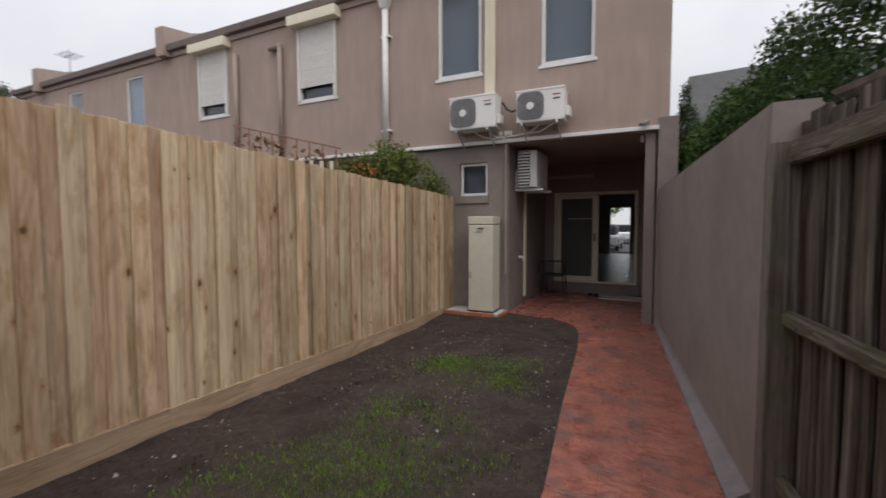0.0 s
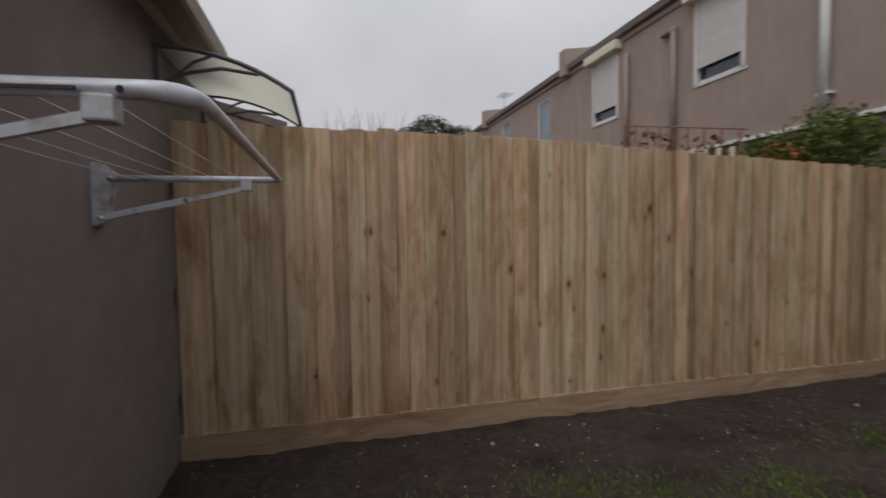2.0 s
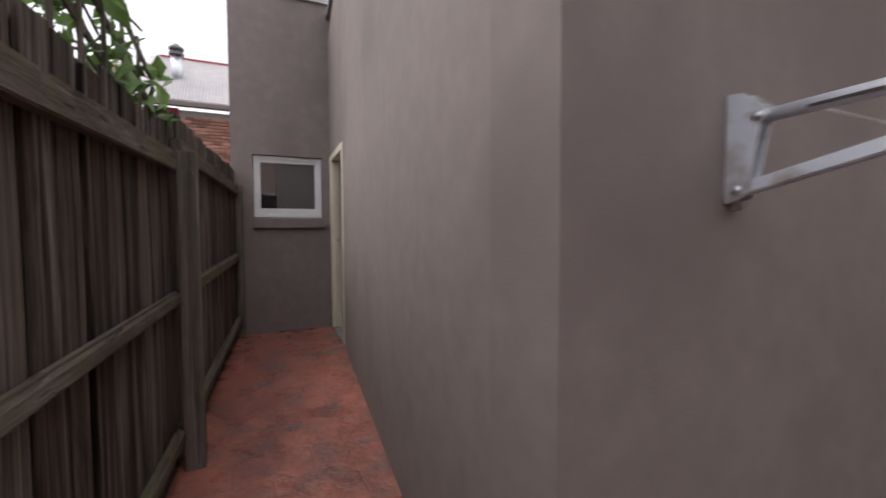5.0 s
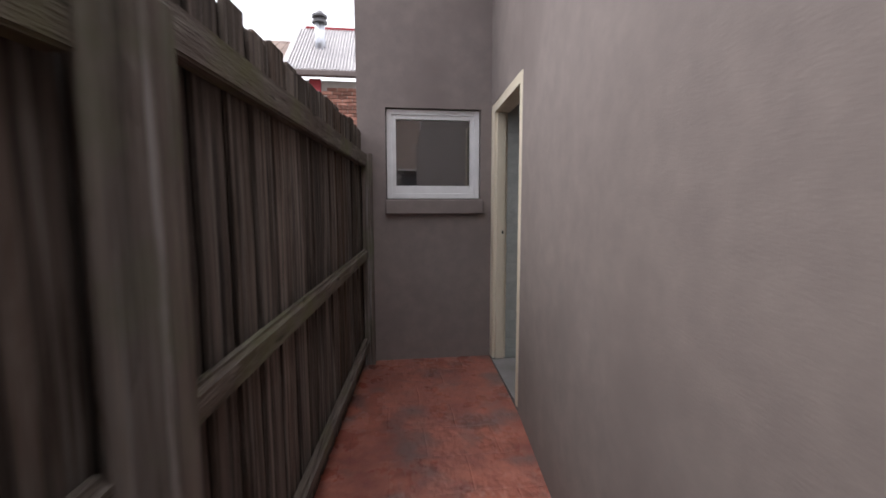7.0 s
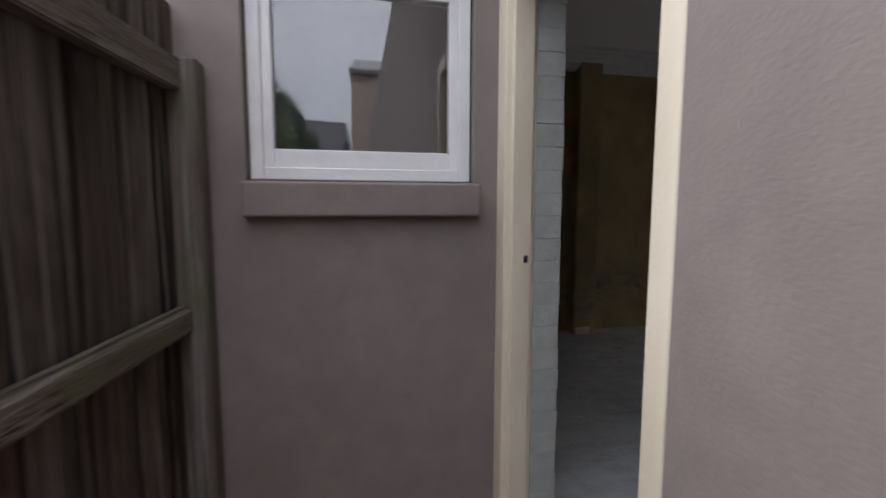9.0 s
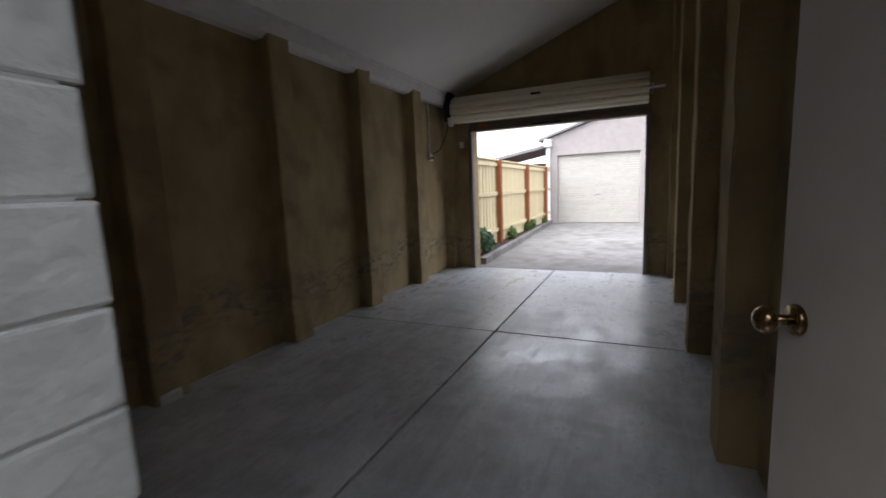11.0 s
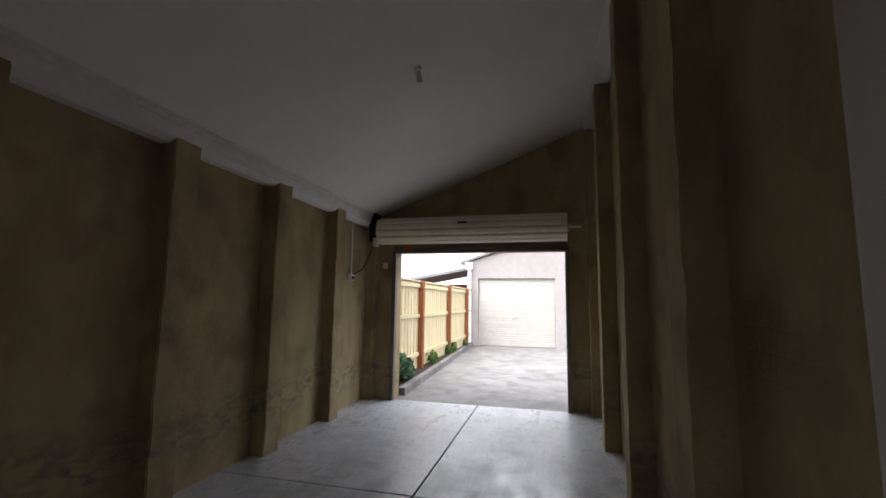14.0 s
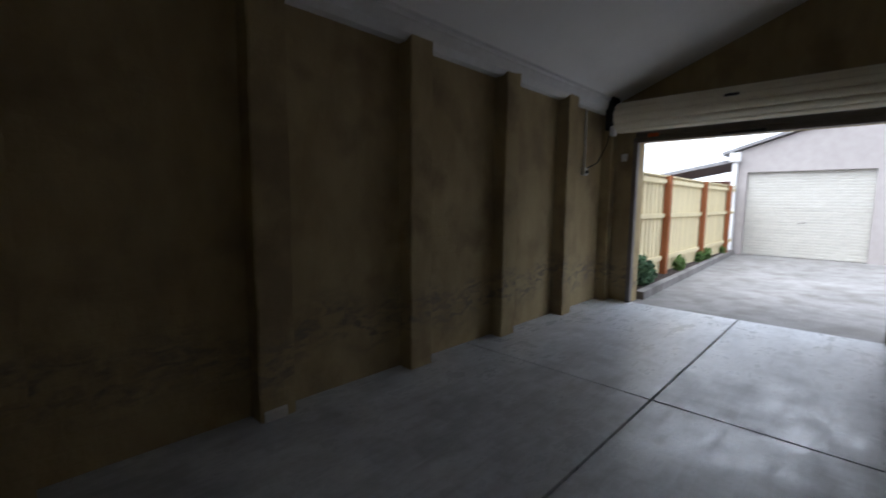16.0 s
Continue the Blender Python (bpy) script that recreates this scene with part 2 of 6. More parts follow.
def timber(name, tones, streak, knot=None, blotch=None, rings=0.5, rough=0.75, axis="z", spread=0.5, moss=None, relief=0.35, silver=None):
    """Sawn timber with its grain along one axis: a tone of its own for each board, long streaks, fine fibre, knots and blotches.

    tones: three colours from board to board; streak: how deep the long streaks are; spread: board-to-board value."""
    m = bpy.data.materials.new(name)
    m.use_nodes = True
    n, l = m.node_tree.nodes, m.node_tree.links
    p = n["Principled BSDF"]
    coord, info = n.new("ShaderNodeTexCoord"), n.new("ShaderNodeObjectInfo")
    shift = n.new("ShaderNodeVectorMath")
    shift.operation = "MULTIPLY_ADD"
    l.new(info.outputs["Random"], shift.inputs[0])
    shift.inputs[1].default_value = (37, 53, 71)
    l.new(coord.outputs["Object"], shift.inputs[2])

    def along(across, lengthwise):
        k = n.new("ShaderNodeMapping")
        k.inputs["Scale"].default_value = (across, across, lengthwise) if axis == "z" else (across, lengthwise, across)
        l.new(shift.outputs[0], k.inputs[0])
        return k.outputs[0]

    def cloud(vector, detail, bend=0.0, harsh=0.6):
        k = n.new("ShaderNodeTexNoise")
        k.inputs["Scale"].default_value, k.inputs["Detail"].default_value = 1.0, detail
        k.inputs["Roughness"].default_value, k.inputs["Distortion"].default_value = harsh, bend
        l.new(vector, k.inputs["Vector"])
        return k.outputs[0]

    def ranged(value, a, b, c=0.0, d=1.0):
        k = n.new("ShaderNodeMapRange")
        for j, x in zip((1, 2, 3, 4), (a, b, c, d)):
            k.inputs[j].default_value = x
        l.new(value, k.inputs[0])
        return k.outputs[0]

    def mixed(mask, first, second, mode="MIX"):
        k = n.new("ShaderNodeMixRGB")
        k.blend_type = mode
        for socket, v in ((0, mask), (1, first), (2, second)):
            if isinstance(v, (int, float)):
                k.inputs[socket].default_value = v
            elif isinstance(v, tuple):
                k.inputs[socket].default_value = (*v, 1)
            else:
                l.new(v, k.inputs[socket])
        return k.outputs[0]

    def maths(op, a, b):
        k = n.new("ShaderNodeMath")
        k.operation = op
        for socket, v in ((0, a), (1, b)):
            if isinstance(v, (int, float)):
                k.inputs[socket].default_value = v
            else:
                l.new(v, k.inputs[socket])
        return k.outputs[0]

    board = n.new("ShaderNodeValToRGB")
    board.color_ramp.elements[0].color, board.color_ramp.elements[1].color = (*tones[0], 1), (*tones[2], 1)
    board.color_ramp.elements.new(0.5).color = (*tones[1], 1)
    l.new(info.outputs["Random"], board.inputs[0])
    own = maths("FRACT", maths("MULTIPLY", info.outputs["Random"], 17.31), 0.0)
    long_streaks = cloud(along(26, 0.55), 5, 0.6)
    fibre = cloud(along(150, 4.0), 4)
    growth = cloud(along(9, 0.7), 2, 1.2)
    lines = maths("FRACT", maths("MULTIPLY", growth, 9.0), 0.0)
    value = maths("ADD", ranged(long_streaks, 0.3, 0.7, 1 - streak, 1 + streak * 0.6), ranged(fibre, 0.3, 0.7, -0.15, 0.11))
    value = maths("ADD", value, ranged(lines, 0.0, 1.0, 0.05 * rings, -0.22 * rings))
    value = maths("MULTIPLY", value, ranged(own, 0.0, 1.0, 1 - spread / 2, 1 + spread / 2))
    hue = n.new("ShaderNodeHueSaturation")
    l.new(value, hue.inputs["Value"])
    l.new(board.outputs[0], hue.inputs["Color"])
    colour = hue.outputs[0]
    if blotch:
        colour = mixed(ranged(cloud(along(6, 1.5), 7, 1.0, 0.68), 0.47, 0.68, 0, 0.85), colour, blotch, "MULTIPLY")
        colour = mixed(ranged(cloud(along(2.2, 0.9), 3, 0.4), 0.4, 0.7, 0, 0.5), colour, blotch, "MULTIPLY")
    if knot:
        cell = n.new("ShaderNodeTexVoronoi")
        cell.inputs["Scale"].default_value = 1.0
        bent = n.new("ShaderNodeVectorMath")
        bent.operation, bent.inputs[1].default_value = "MULTIPLY_ADD", (0.25, 0.25, 0.25)
        wob = n.new("ShaderNodeTexNoise")
        wob.inputs["Scale"].default_value = 30
        l.new(shift.outputs[0], wob.inputs["Vector"])
        l.new(wob.outputs["Color"], bent.inputs[0])
        l.new(along(11, 5.2), bent.inputs[2])
        l.new(bent.outputs[0], cell.inputs["Vector"])
        sep = n.new("ShaderNodeSeparateColor")
        l.new(cell.outputs["Color"], sep.inputs[0])
        some = maths("GREATER_THAN", sep.outputs[0], 0.68)
        size = ranged(sep.outputs[1], 0, 1, 0.55, 1.15)
        far = maths("DIVIDE", cell.outputs["Distance"], size)
        halo = maths("MULTIPLY", ranged(far, 0.14, 0.42, 0.65, 0.0), some)
        core = maths("MULTIPLY", ranged(far, 0.09, 0.19, 0.92, 0.0), some)
        colour = mixed(halo, colour, (0.74, 0.55, 0.38), "MULTIPLY")
        colour = mixed(core, colour, knot)
    if silver:
        colour = mixed(ranged(cloud(along(30, 0.8), 5, 0.5, 0.65), 0.53, 0.66, 0, 0.8), colour, silver)
        colour = mixed(ranged(cloud(along(55, 0.5), 4, 0.3), 0.6, 0.66, 0, 0.85), colour, (0.02, 0.015, 0.012))
    if moss:
        colour = mixed(ranged(cloud(along(4, 4), 7), 0.48, 0.68, 0, 0.8), colour, moss)
    l.new(colour, p.inputs["Base Color"])
    p.inputs["Roughness"].default_value, p.inputs["Specular IOR Level"].default_value = rough, 0.25
    k = n.new("ShaderNodeBump")
    k.inputs["Strength"].default_value, k.inputs["Distance"].default_value = relief, 0.006
    l.new(maths("ADD", maths("ADD", long_streaks, fibre), maths("MULTIPLY", lines, 0.4 * rings)), k.inputs["Height"])
    l.new(k.outputs[0], p.inputs["Normal"])
    MATS[name] = m
    return m


def trowel(m, strength):
    """Shallow sideways float marks in a rendered wall, in patches."""
    n, l = m.node_tree.nodes, m.node_tree.links
    p = n["Principled BSDF"]
    shift = [k for k in n if k.type == "VECT_MATH"][0]
    flat, t, patch, area = n.new("ShaderNodeMapping"), n.new("ShaderNodeTexNoise"), n.new("ShaderNodeTexNoise"), n.new("ShaderNodeMapRange")
    flat.inputs["Scale"].default_value, flat.inputs["Rotation"].default_value = (13, 13, 48), (0.1, 0.08, 0)
    l.new(shift.outputs[0], flat.inputs[0])
    l.new(flat.outputs[0], t.inputs["Vector"])
    t.inputs["Scale"].default_value, t.inputs["Detail"].default_value, t.inputs["Distortion"].default_value = 1.0, 4, 0.7
    l.new(shift.outputs[0], patch.inputs["Vector"])
    patch.inputs["Scale"].default_value, patch.inputs["Detail"].default_value = 2.2, 3
    area.inputs[1].default_value, area.inputs[2].default_value, area.inputs[3].default_value = 0.42, 0.66, 0.12
    l.new(patch.outputs[0], area.inputs[0])
    amount, k = n.new("ShaderNodeMath"), n.new("ShaderNodeBump")
    amount.operation = "MULTIPLY"
    l.new(t.outputs[0], amount.inputs[0])
    l.new(area.outputs[0], amount.inputs[1])
    k.inputs["Strength"].default_value, k.inputs["Distance"].default_value = strength, 0.006
    l.new(amount.outputs[0], k.inputs["Height"])
    l.new(p.inputs["Normal"].links[0].from_socket, k.inputs["Normal"])
    l.new(k.outputs[0], p.inputs["Normal"])


RENDER = mat("taupe_render", (0.205, 0.172, 0.16), (0.245, 0.207, 0.19), scale=(9, 9, 9), rough=0.9, bump=0.1, fine=140, big=0.26, stain=(0.19, 0.158, 0.146), stain_scale=1.4)
trowel(RENDER, 0.03)
RENDER_PALE = mat("pale_taupe_render", (0.34, 0.26, 0.225), (0.40, 0.31, 0.265), scale=(7, 7, 1.2), rough=0.9, bump=0.3, fine=120, big=0.3, stain=(0.315, 0.242, 0.212), stain_scale=0.9)
GARAGE_R = mat("bag_washed_brick", (0.315, 0.243, 0.13), (0.42, 0.338, 0.188), scale=(4, 4, 1.6), rough=0.95, bump=0.35, fine=30, big=0.35, stain=(0.255, 0.195, 0.112), stain_scale=2.2)
grooves(GARAGE_R, 0.24, 0.086, 0.008, 0.1, swap=True)
tide_mark(GARAGE_R, 0.55, 0.26, (0.2, 0.168, 0.125))
CONCRETE = mat("worn_concrete", (0.47, 0.49, 0.52), (0.63, 0.655, 0.69), scale=(2.5, 2.5, 2.5), rough=0.45, bump=0.07, fine=70, big=0.3, spec=0.8)
scuffs(CONCRETE)
DRIVE = mat("driveway_concrete", (0.165, 0.157, 0.15), (0.255, 0.245, 0.237), scale=(4, 4, 4), rough=0.8, bump=0.5, fine=30, big=0.5, stain=(0.15, 0.138, 0.128), stain_scale=2.5)
grooves(DRIVE, 0.24, 0.12, 0.008, 0.3)
CEILING = mat("ceiling_paint", (0.76, 0.75, 0.73), (0.8, 0.79, 0.77), scale=(2, 2, 2), rough=0.9, bump=0.05, big=0.12)
WHITE = mat("white_paint", (0.66, 0.655, 0.65), (0.75, 0.745, 0.74), scale=(8, 8, 8), rough=0.5, bump=0.06, big=0.12)
WHITE_P = mat("white_enclosure_plastic", (0.70, 0.69, 0.67), (0.76, 0.75, 0.73), rough=0.45, bump=0.04, big=0.1, rnd=0.05)
CREAM = mat("cream_paint", (0.62, 0.55, 0.42), (0.70, 0.63, 0.5), scale=(10, 10, 2), rough=0.5, bump=0.08, big=0.15)
CREAM_M = mat("cream_colourbond", (0.72, 0.66, 0.51), (0.78, 0.72, 0.57), rough=0.45, bump=0.05, big=0.12)
PALE_M = mat("pale_heater_steel", (0.55, 0.52, 0.43), (0.61, 0.58, 0.49), rough=0.4, bump=0.03, big=0.1)
SHUTTER = mat("shutter_aluminium", (0.62, 0.60, 0.57), (0.7, 0.68, 0.65), rough=0.5, bump=0.03, big=0.1, rnd=0.05)
BROWN_M = mat("brown_gutter_steel", (0.16, 0.125, 0.115), (0.2, 0.16, 0.145), rough=0.5, bump=0.05, big=0.2)
PIPE_B = mat("taupe_painted_pipe", (0.3, 0.235, 0.2), (0.34, 0.265, 0.23), rough=0.6, bump=0.08)
ROOF = mat("grey_roof_sheet", (0.2, 0.195, 0.2), (0.26, 0.255, 0.26), rough=0.5, bump=0.1, big=0.3)
# Near-black that puts an unlit room's darkness into a flat sheet.
DARK = mat("unlit_room_backing", (0.03, 0.03, 0.032), (0.05, 0.05, 0.052), rough=0.9, bump=0)
BLACK = mat("black_plastic", (0.015, 0.015, 0.016), (0.025, 0.025, 0.026), rough=0.5, bump=0.1)
STEEL = mat("galvanised_steel", (0.52, 0.54, 0.58), (0.66, 0.68, 0.72), scale=(20, 20, 20), rough=0.38, bump=0.08, metal=0.85, big=0.3)
GREY_ARM = mat("grey_powder_coat", (0.56, 0.58, 0.63), (0.63, 0.65, 0.7), rough=0.45, bump=0.05, big=0.15, stain=(0.36, 0.33, 0.3), stain_scale=14)
GALV = mat("dull_galvanised_tube", (0.5, 0.52, 0.57), (0.66, 0.68, 0.73), scale=(25, 25, 25), rough=0.42, bump=0.06, metal=0.3, big=0.25)
FANGRILL = mat("fan_grille_grey", (0.12, 0.12, 0.125), (0.17, 0.17, 0.175), rough=0.5, bump=0.05)
BRASS = mat("worn_brass", (0.13, 0.088, 0.045), (0.28, 0.195, 0.095), scale=(30, 30, 30), rough=0.27, bump=0.06, metal=1.0)
PATH_RED = mat("stamped_red_concrete", (0.18, 0.058, 0.046), (0.4, 0.148, 0.103), scale=(7, 7, 7), rough=0.45, bump=1.0, fine=20, big=0.9, stain=(0.15, 0.085, 0.075), stain_scale=4.5, spec=0.6)
grooves(PATH_RED, 0.42, 0.3, 0.006, 0.4)
polish(PATH_RED, 0.17, 0.5, 4.0)
SOIL = mat("dry_topsoil", (0.026, 0.0185, 0.016), (0.068, 0.051, 0.0435), scale=(22, 22, 22), rough=0.97, bump=1.0, fine=90, big=0.6, stain=(0.028, 0.0195, 0.0165), stain_scale=3.0)
STONES = mat("pale_grit", (0.2, 0.18, 0.165), (0.45, 0.42, 0.4), scale=(90, 90, 90), rough=0.9, bump=0.2)
GRASS = mat("young_grass", (0.115, 0.2, 0.022), (0.2, 0.32, 0.045), scale=(20, 20, 20), rough=0.75, bump=0)
LEAF = mat("hedge_leaf", (0.04, 0.085, 0.022), (0.11, 0.17, 0.045), scale=(9, 9, 9), rough=0.6, bump=0)
# Darker copy of the leaf green, with the crown's shade put into its colour.
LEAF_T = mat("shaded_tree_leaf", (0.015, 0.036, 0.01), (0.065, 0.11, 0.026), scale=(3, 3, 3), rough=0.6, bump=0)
LEAF_O = mat("olive_tree_leaf", (0.05, 0.065, 0.03), (0.10, 0.115, 0.06), scale=(5, 5, 5), rough=0.6, bump=0)
LEAF_Y = mat("shrub_leaf", (0.085, 0.12, 0.028), (0.2, 0.225, 0.065), scale=(9, 9, 9), rough=0.6, bump=0)
LEAF_D = mat("dark_tree_leaf", (0.022, 0.045, 0.022), (0.05, 0.085, 0.035), scale=(5, 5, 5), rough=0.6, bump=0)
LEAF_V = mat("vine_leaf", (0.08, 0.15, 0.04), (0.18, 0.28, 0.09), scale=(9, 9, 9), rough=0.55, bump=0)
LEAF_B = mat("blue_green_leaf", (0.08, 0.15, 0.09), (0.17, 0.27, 0.16), scale=(9, 9, 9), rough=0.55, bump=0)
FLOWER = mat("orange_flower", (0.5, 0.09, 0.03), (0.62, 0.16, 0.05), rough=0.7, bump=0)
BARK = mat("grey_bark", (0.05, 0.038, 0.03), (0.11, 0.085, 0.07), scale=(16, 16, 4), rough=0.95, bump=0.8, fine=40)
for m in (LEAF, LEAF_T, LEAF_O, LEAF_Y, LEAF_D, LEAF_V, LEAF_B, GRASS):
    n, l = m.node_tree.nodes, m.node_tree.links
    geo, hue = n.new("ShaderNodeNewGeometry"), n.new("ShaderNodeHueSaturation")
    spread = n.new("ShaderNodeMapRange")
    spread.inputs[3].default_value, spread.inputs[4].default_value = 0.45, 1.5
    l.new(geo.outputs["Random Per Island"], spread.inputs[0])
    l.new(spread.outputs[0], hue.inputs["Value"])
    p = n["Principled BSDF"]
    l.new(p.inputs["Base Color"].links[0].from_socket, hue.inputs["Color"])
    l.new(hue.outputs[0], p.inputs["Base Color"])
    through_leaf, join = n.new("ShaderNodeBsdfTranslucent"), n.new("ShaderNodeMixShader")
    join.inputs[0].default_value = 0.35
    l.new(hue.outputs[0], through_leaf.inputs[0])
    l.new(p.outputs[0], join.inputs[1])
    l.new(through_leaf.outputs[0], join.inputs[2])
    l.new(join.outputs[0], n["Material Output"].inputs[0])
PINE = timber("treated_pine", ((0.55, 0.445, 0.3), (0.64, 0.498, 0.342), (0.615, 0.438, 0.3)), 0.27, knot=(0.09, 0.048, 0.028), blotch=(0.58, 0.455, 0.32), rings=0.45, spread=0.42)
PLINTH = timber("treated_pine_plinth", ((0.45, 0.335, 0.23), (0.47, 0.34, 0.235), (0.44, 0.32, 0.22)), 0.18, blotch=(0.6, 0.5, 0.42), rings=0.3, axis="y", spread=0.1)
OLDWOOD = timber("weathered_paling", ((0.108, 0.087, 0.071), (0.15, 0.127, 0.11), (0.108, 0.072, 0.052)), 0.85, blotch=(0.35, 0.28, 0.22), rings=0.5, rough=0.92, spread=0.7, relief=0.8, silver=(0.21, 0.188, 0.165))
OLDRAIL = timber("weathered_rail", ((0.13, 0.107, 0.09), (0.15, 0.125, 0.106), (0.125, 0.104, 0.086)), 0.3, blotch=(0.55, 0.5, 0.45), rings=0.5, rough=0.92, axis="y", spread=0.2, moss=(0.105, 0.105, 0.05), relief=0.7, silver=(0.2, 0.178, 0.155))
OLDPOST = timber("weathered_post", ((0.165, 0.138, 0.118), (0.19, 0.16, 0.138), (0.15, 0.126, 0.11)), 0.4, blotch=(0.6, 0.55, 0.5), rings=0.6, rough=0.92, spread=0.2, moss=(0.11, 0.115, 0.07), relief=0.7, silver=(0.26, 0.245, 0.23))
YELLOW = timber("yellow_painted_paling", ((0.66, 0.58, 0.36), (0.7, 0.62, 0.4), (0.68, 0.59, 0.37)), 0.06, rings=0.1, spread=0.12, relief=0.15)
REDPOST = timber("red_cypress_post", ((0.28, 0.1, 0.04), (0.32, 0.12, 0.048), (0.3, 0.11, 0.044)), 0.15, rings=0.3, spread=0.1, relief=0.2)
BRICKW = mat("painted_white_brick", (0.36, 0.38, 0.35), (0.45, 0.465, 0.44), scale=(12, 12, 12), rough=0.7, bump=0.5, fine=50, rnd=0.12)
BRICKR = mat("old_red_brick", (0.26, 0.105, 0.075), (0.42, 0.23, 0.175), scale=(14, 14, 14), rough=0.9, bump=0.4, rnd=0.9)
MORTAR = mat("pale_mortar", (0.42, 0.38, 0.34), (0.5, 0.46, 0.42), rough=0.95, bump=0.3)
REDTRIM = mat("red_trim_paint", (0.30, 0.03, 0.035), (0.36, 0.045, 0.05), rough=0.5, bump=0.05)
IRON = mat("galvanised_roof_iron", (0.34, 0.325, 0.33), (0.44, 0.42, 0.42), scale=(4, 4, 4), rough=0.55, bump=0.08, metal=0.2, big=0.3)
TILE = mat("terracotta_tile", (0.16, 0.115, 0.095), (0.3, 0.225, 0.19), scale=(12, 12, 12), rough=0.9, bump=0.3, rnd=0.3)
POLY = bpy.data.materials.new("frosted_polycarbonate")
POLY.use_nodes = True
pn, pk = POLY.node_tree.nodes, POLY.node_tree.links
glow_through, blend = pn.new("ShaderNodeBsdfTranslucent"), pn.new("ShaderNodeMixShader")
glow_through.inputs[0].default_value = (0.9, 0.89, 0.82, 1)
pn["Principled BSDF"].inputs["Base Color"].default_value = (0.72, 0.71, 0.64, 1)
pn["Principled BSDF"].inputs["Roughness"].default_value = 0.35
blend.inputs[0].default_value = 0.75
pk.new(pn["Principled BSDF"].outputs[0], blend.inputs[1])
pk.new(glow_through.outputs[0], blend.inputs[2])
pk.new(blend.outputs[0], pn["Material Output"].inputs[0])
GLASS = glass("window_glass")
GLASS_THIN = glass("house_window_glass", (0.75, 0.78, 0.82))
GLASS_THIN.node_tree.nodes["Principled BSDF"].inputs["IOR"].default_value = 1.45
# Grey-blue sheet colour standing in for the dim rooms behind the house windows.
ROOM_BACK = mat("grey_blue_room_backing", (0.13, 0.16, 0.2), (0.17, 0.2, 0.25), rough=0.9, bump=0.05)
MESH = mat("security_mesh", (0.06, 0.065, 0.062), (0.085, 0.09, 0.088), scale=(60, 60, 60), rough=0.6, bump=0.3, fine=160)
ASPHALT = mat("street_asphalt", (0.045, 0.045, 0.048), (0.07, 0.07, 0.073), rough=0.9, bump=0.3)
ORANGE = mat("orange_sticker", (0.6, 0.12, 0.03), (0.66, 0.15, 0.04), rough=0.5, bump=0)
MAT_G = mat("pale_door_mat", (0.4, 0.36, 0.33), (0.5, 0.46, 0.43), scale=(60, 60, 60), rough=0.97, bump=0.5)
HALL = mat("hall_floor_board", (0.15, 0.14, 0.14), (0.21, 0.2, 0.2), scale=(12, 1, 12), rough=0.3, bump=0.05, spec=0.5)

# ---- builders ----
ORG = {}


def box(bm, x0, x1, y0, y1, z0, z1, bevel=0.0):
    made = bmesh.ops.create_cube(bm, size=1.0)["verts"]
    for v in made:
        v.co = ((x0 + x1) / 2 + v.co.x * (x1 - x0), (y0 + y1) / 2 + v.co.y * (y1 - y0), (z0 + z1) / 2 + v.co.z * (z1 - z0))
    if bevel:
        edges = list({e for v in made for e in v.link_edges})
        bmesh.ops.bevel(bm, geom=edges, offset=bevel, segments=2, affect="EDGES", profile=0.5)
    return bm


def B(*args):
    return box(bmesh.new(), *args)


def rod(bm, a, b, r, r2=None, seg=10):
    a, b = Vector(a), Vector(b)
    m = Matrix.Translation((a + b) / 2) @ (b - a).to_track_quat("Z", "Y").to_matrix().to_4x4()
    bmesh.ops.create_cone(bm, cap_ends=True, segments=seg, radius1=r, radius2=r if r2 is None else r2, depth=(b - a).length, matrix=m)
    return bm


def bar(bm, a, b, w, h):
    """A square bar from a to b, w wide across, h high."""
    a, b = Vector(a), Vector(b)
    d = (b - a).normalized()
    side = d.cross(Vector((0, 0, 1))).normalized() if abs(d.z) < 0.99 else Vector((1, 0, 0))
    up = side.cross(d).normalized()
    vs = [bm.verts.new(p + side * (sx * w / 2) + up * (sz * h / 2)) for p in (a, b) for sx, sz in ((-1, -1), (1, -1), (1, 1), (-1, 1))]
    for f in ((3, 2, 1, 0), (4, 5, 6, 7), (0, 1, 5, 4), (1, 2, 6, 5), (2, 3, 7, 6), (3, 0, 4, 7)):
        bm.faces.new([vs[i] for i in f])
    return bm


def tube(bm, pts, r, seg=8):
    """A round tube along points."""
    pts = [Vector(p) for p in pts]
    rings = []
    for i, p in enumerate(pts):
        d = (pts[min(i + 1, len(pts) - 1)] - pts[max(i - 1, 0)]).normalized()
        s = d.cross(Vector((0, 0, 1)) if abs(d.z) < 0.95 else Vector((1, 0, 0))).normalized()
        u = s.cross(d)
        rings.append([bm.verts.new(p + (s * math.cos(a) + u * math.sin(a)) * r) for a in (2 * math.pi * k / seg for k in range(seg))])
    for q, w in zip(rings, rings[1:]):
        for k in range(seg):
            bm.faces.new((q[k], q[(k + 1) % seg], w[(k + 1) % seg], w[k]))
    bm.faces.new(rings[0][::-1])
    bm.faces.new(rings[-1])
    return bm


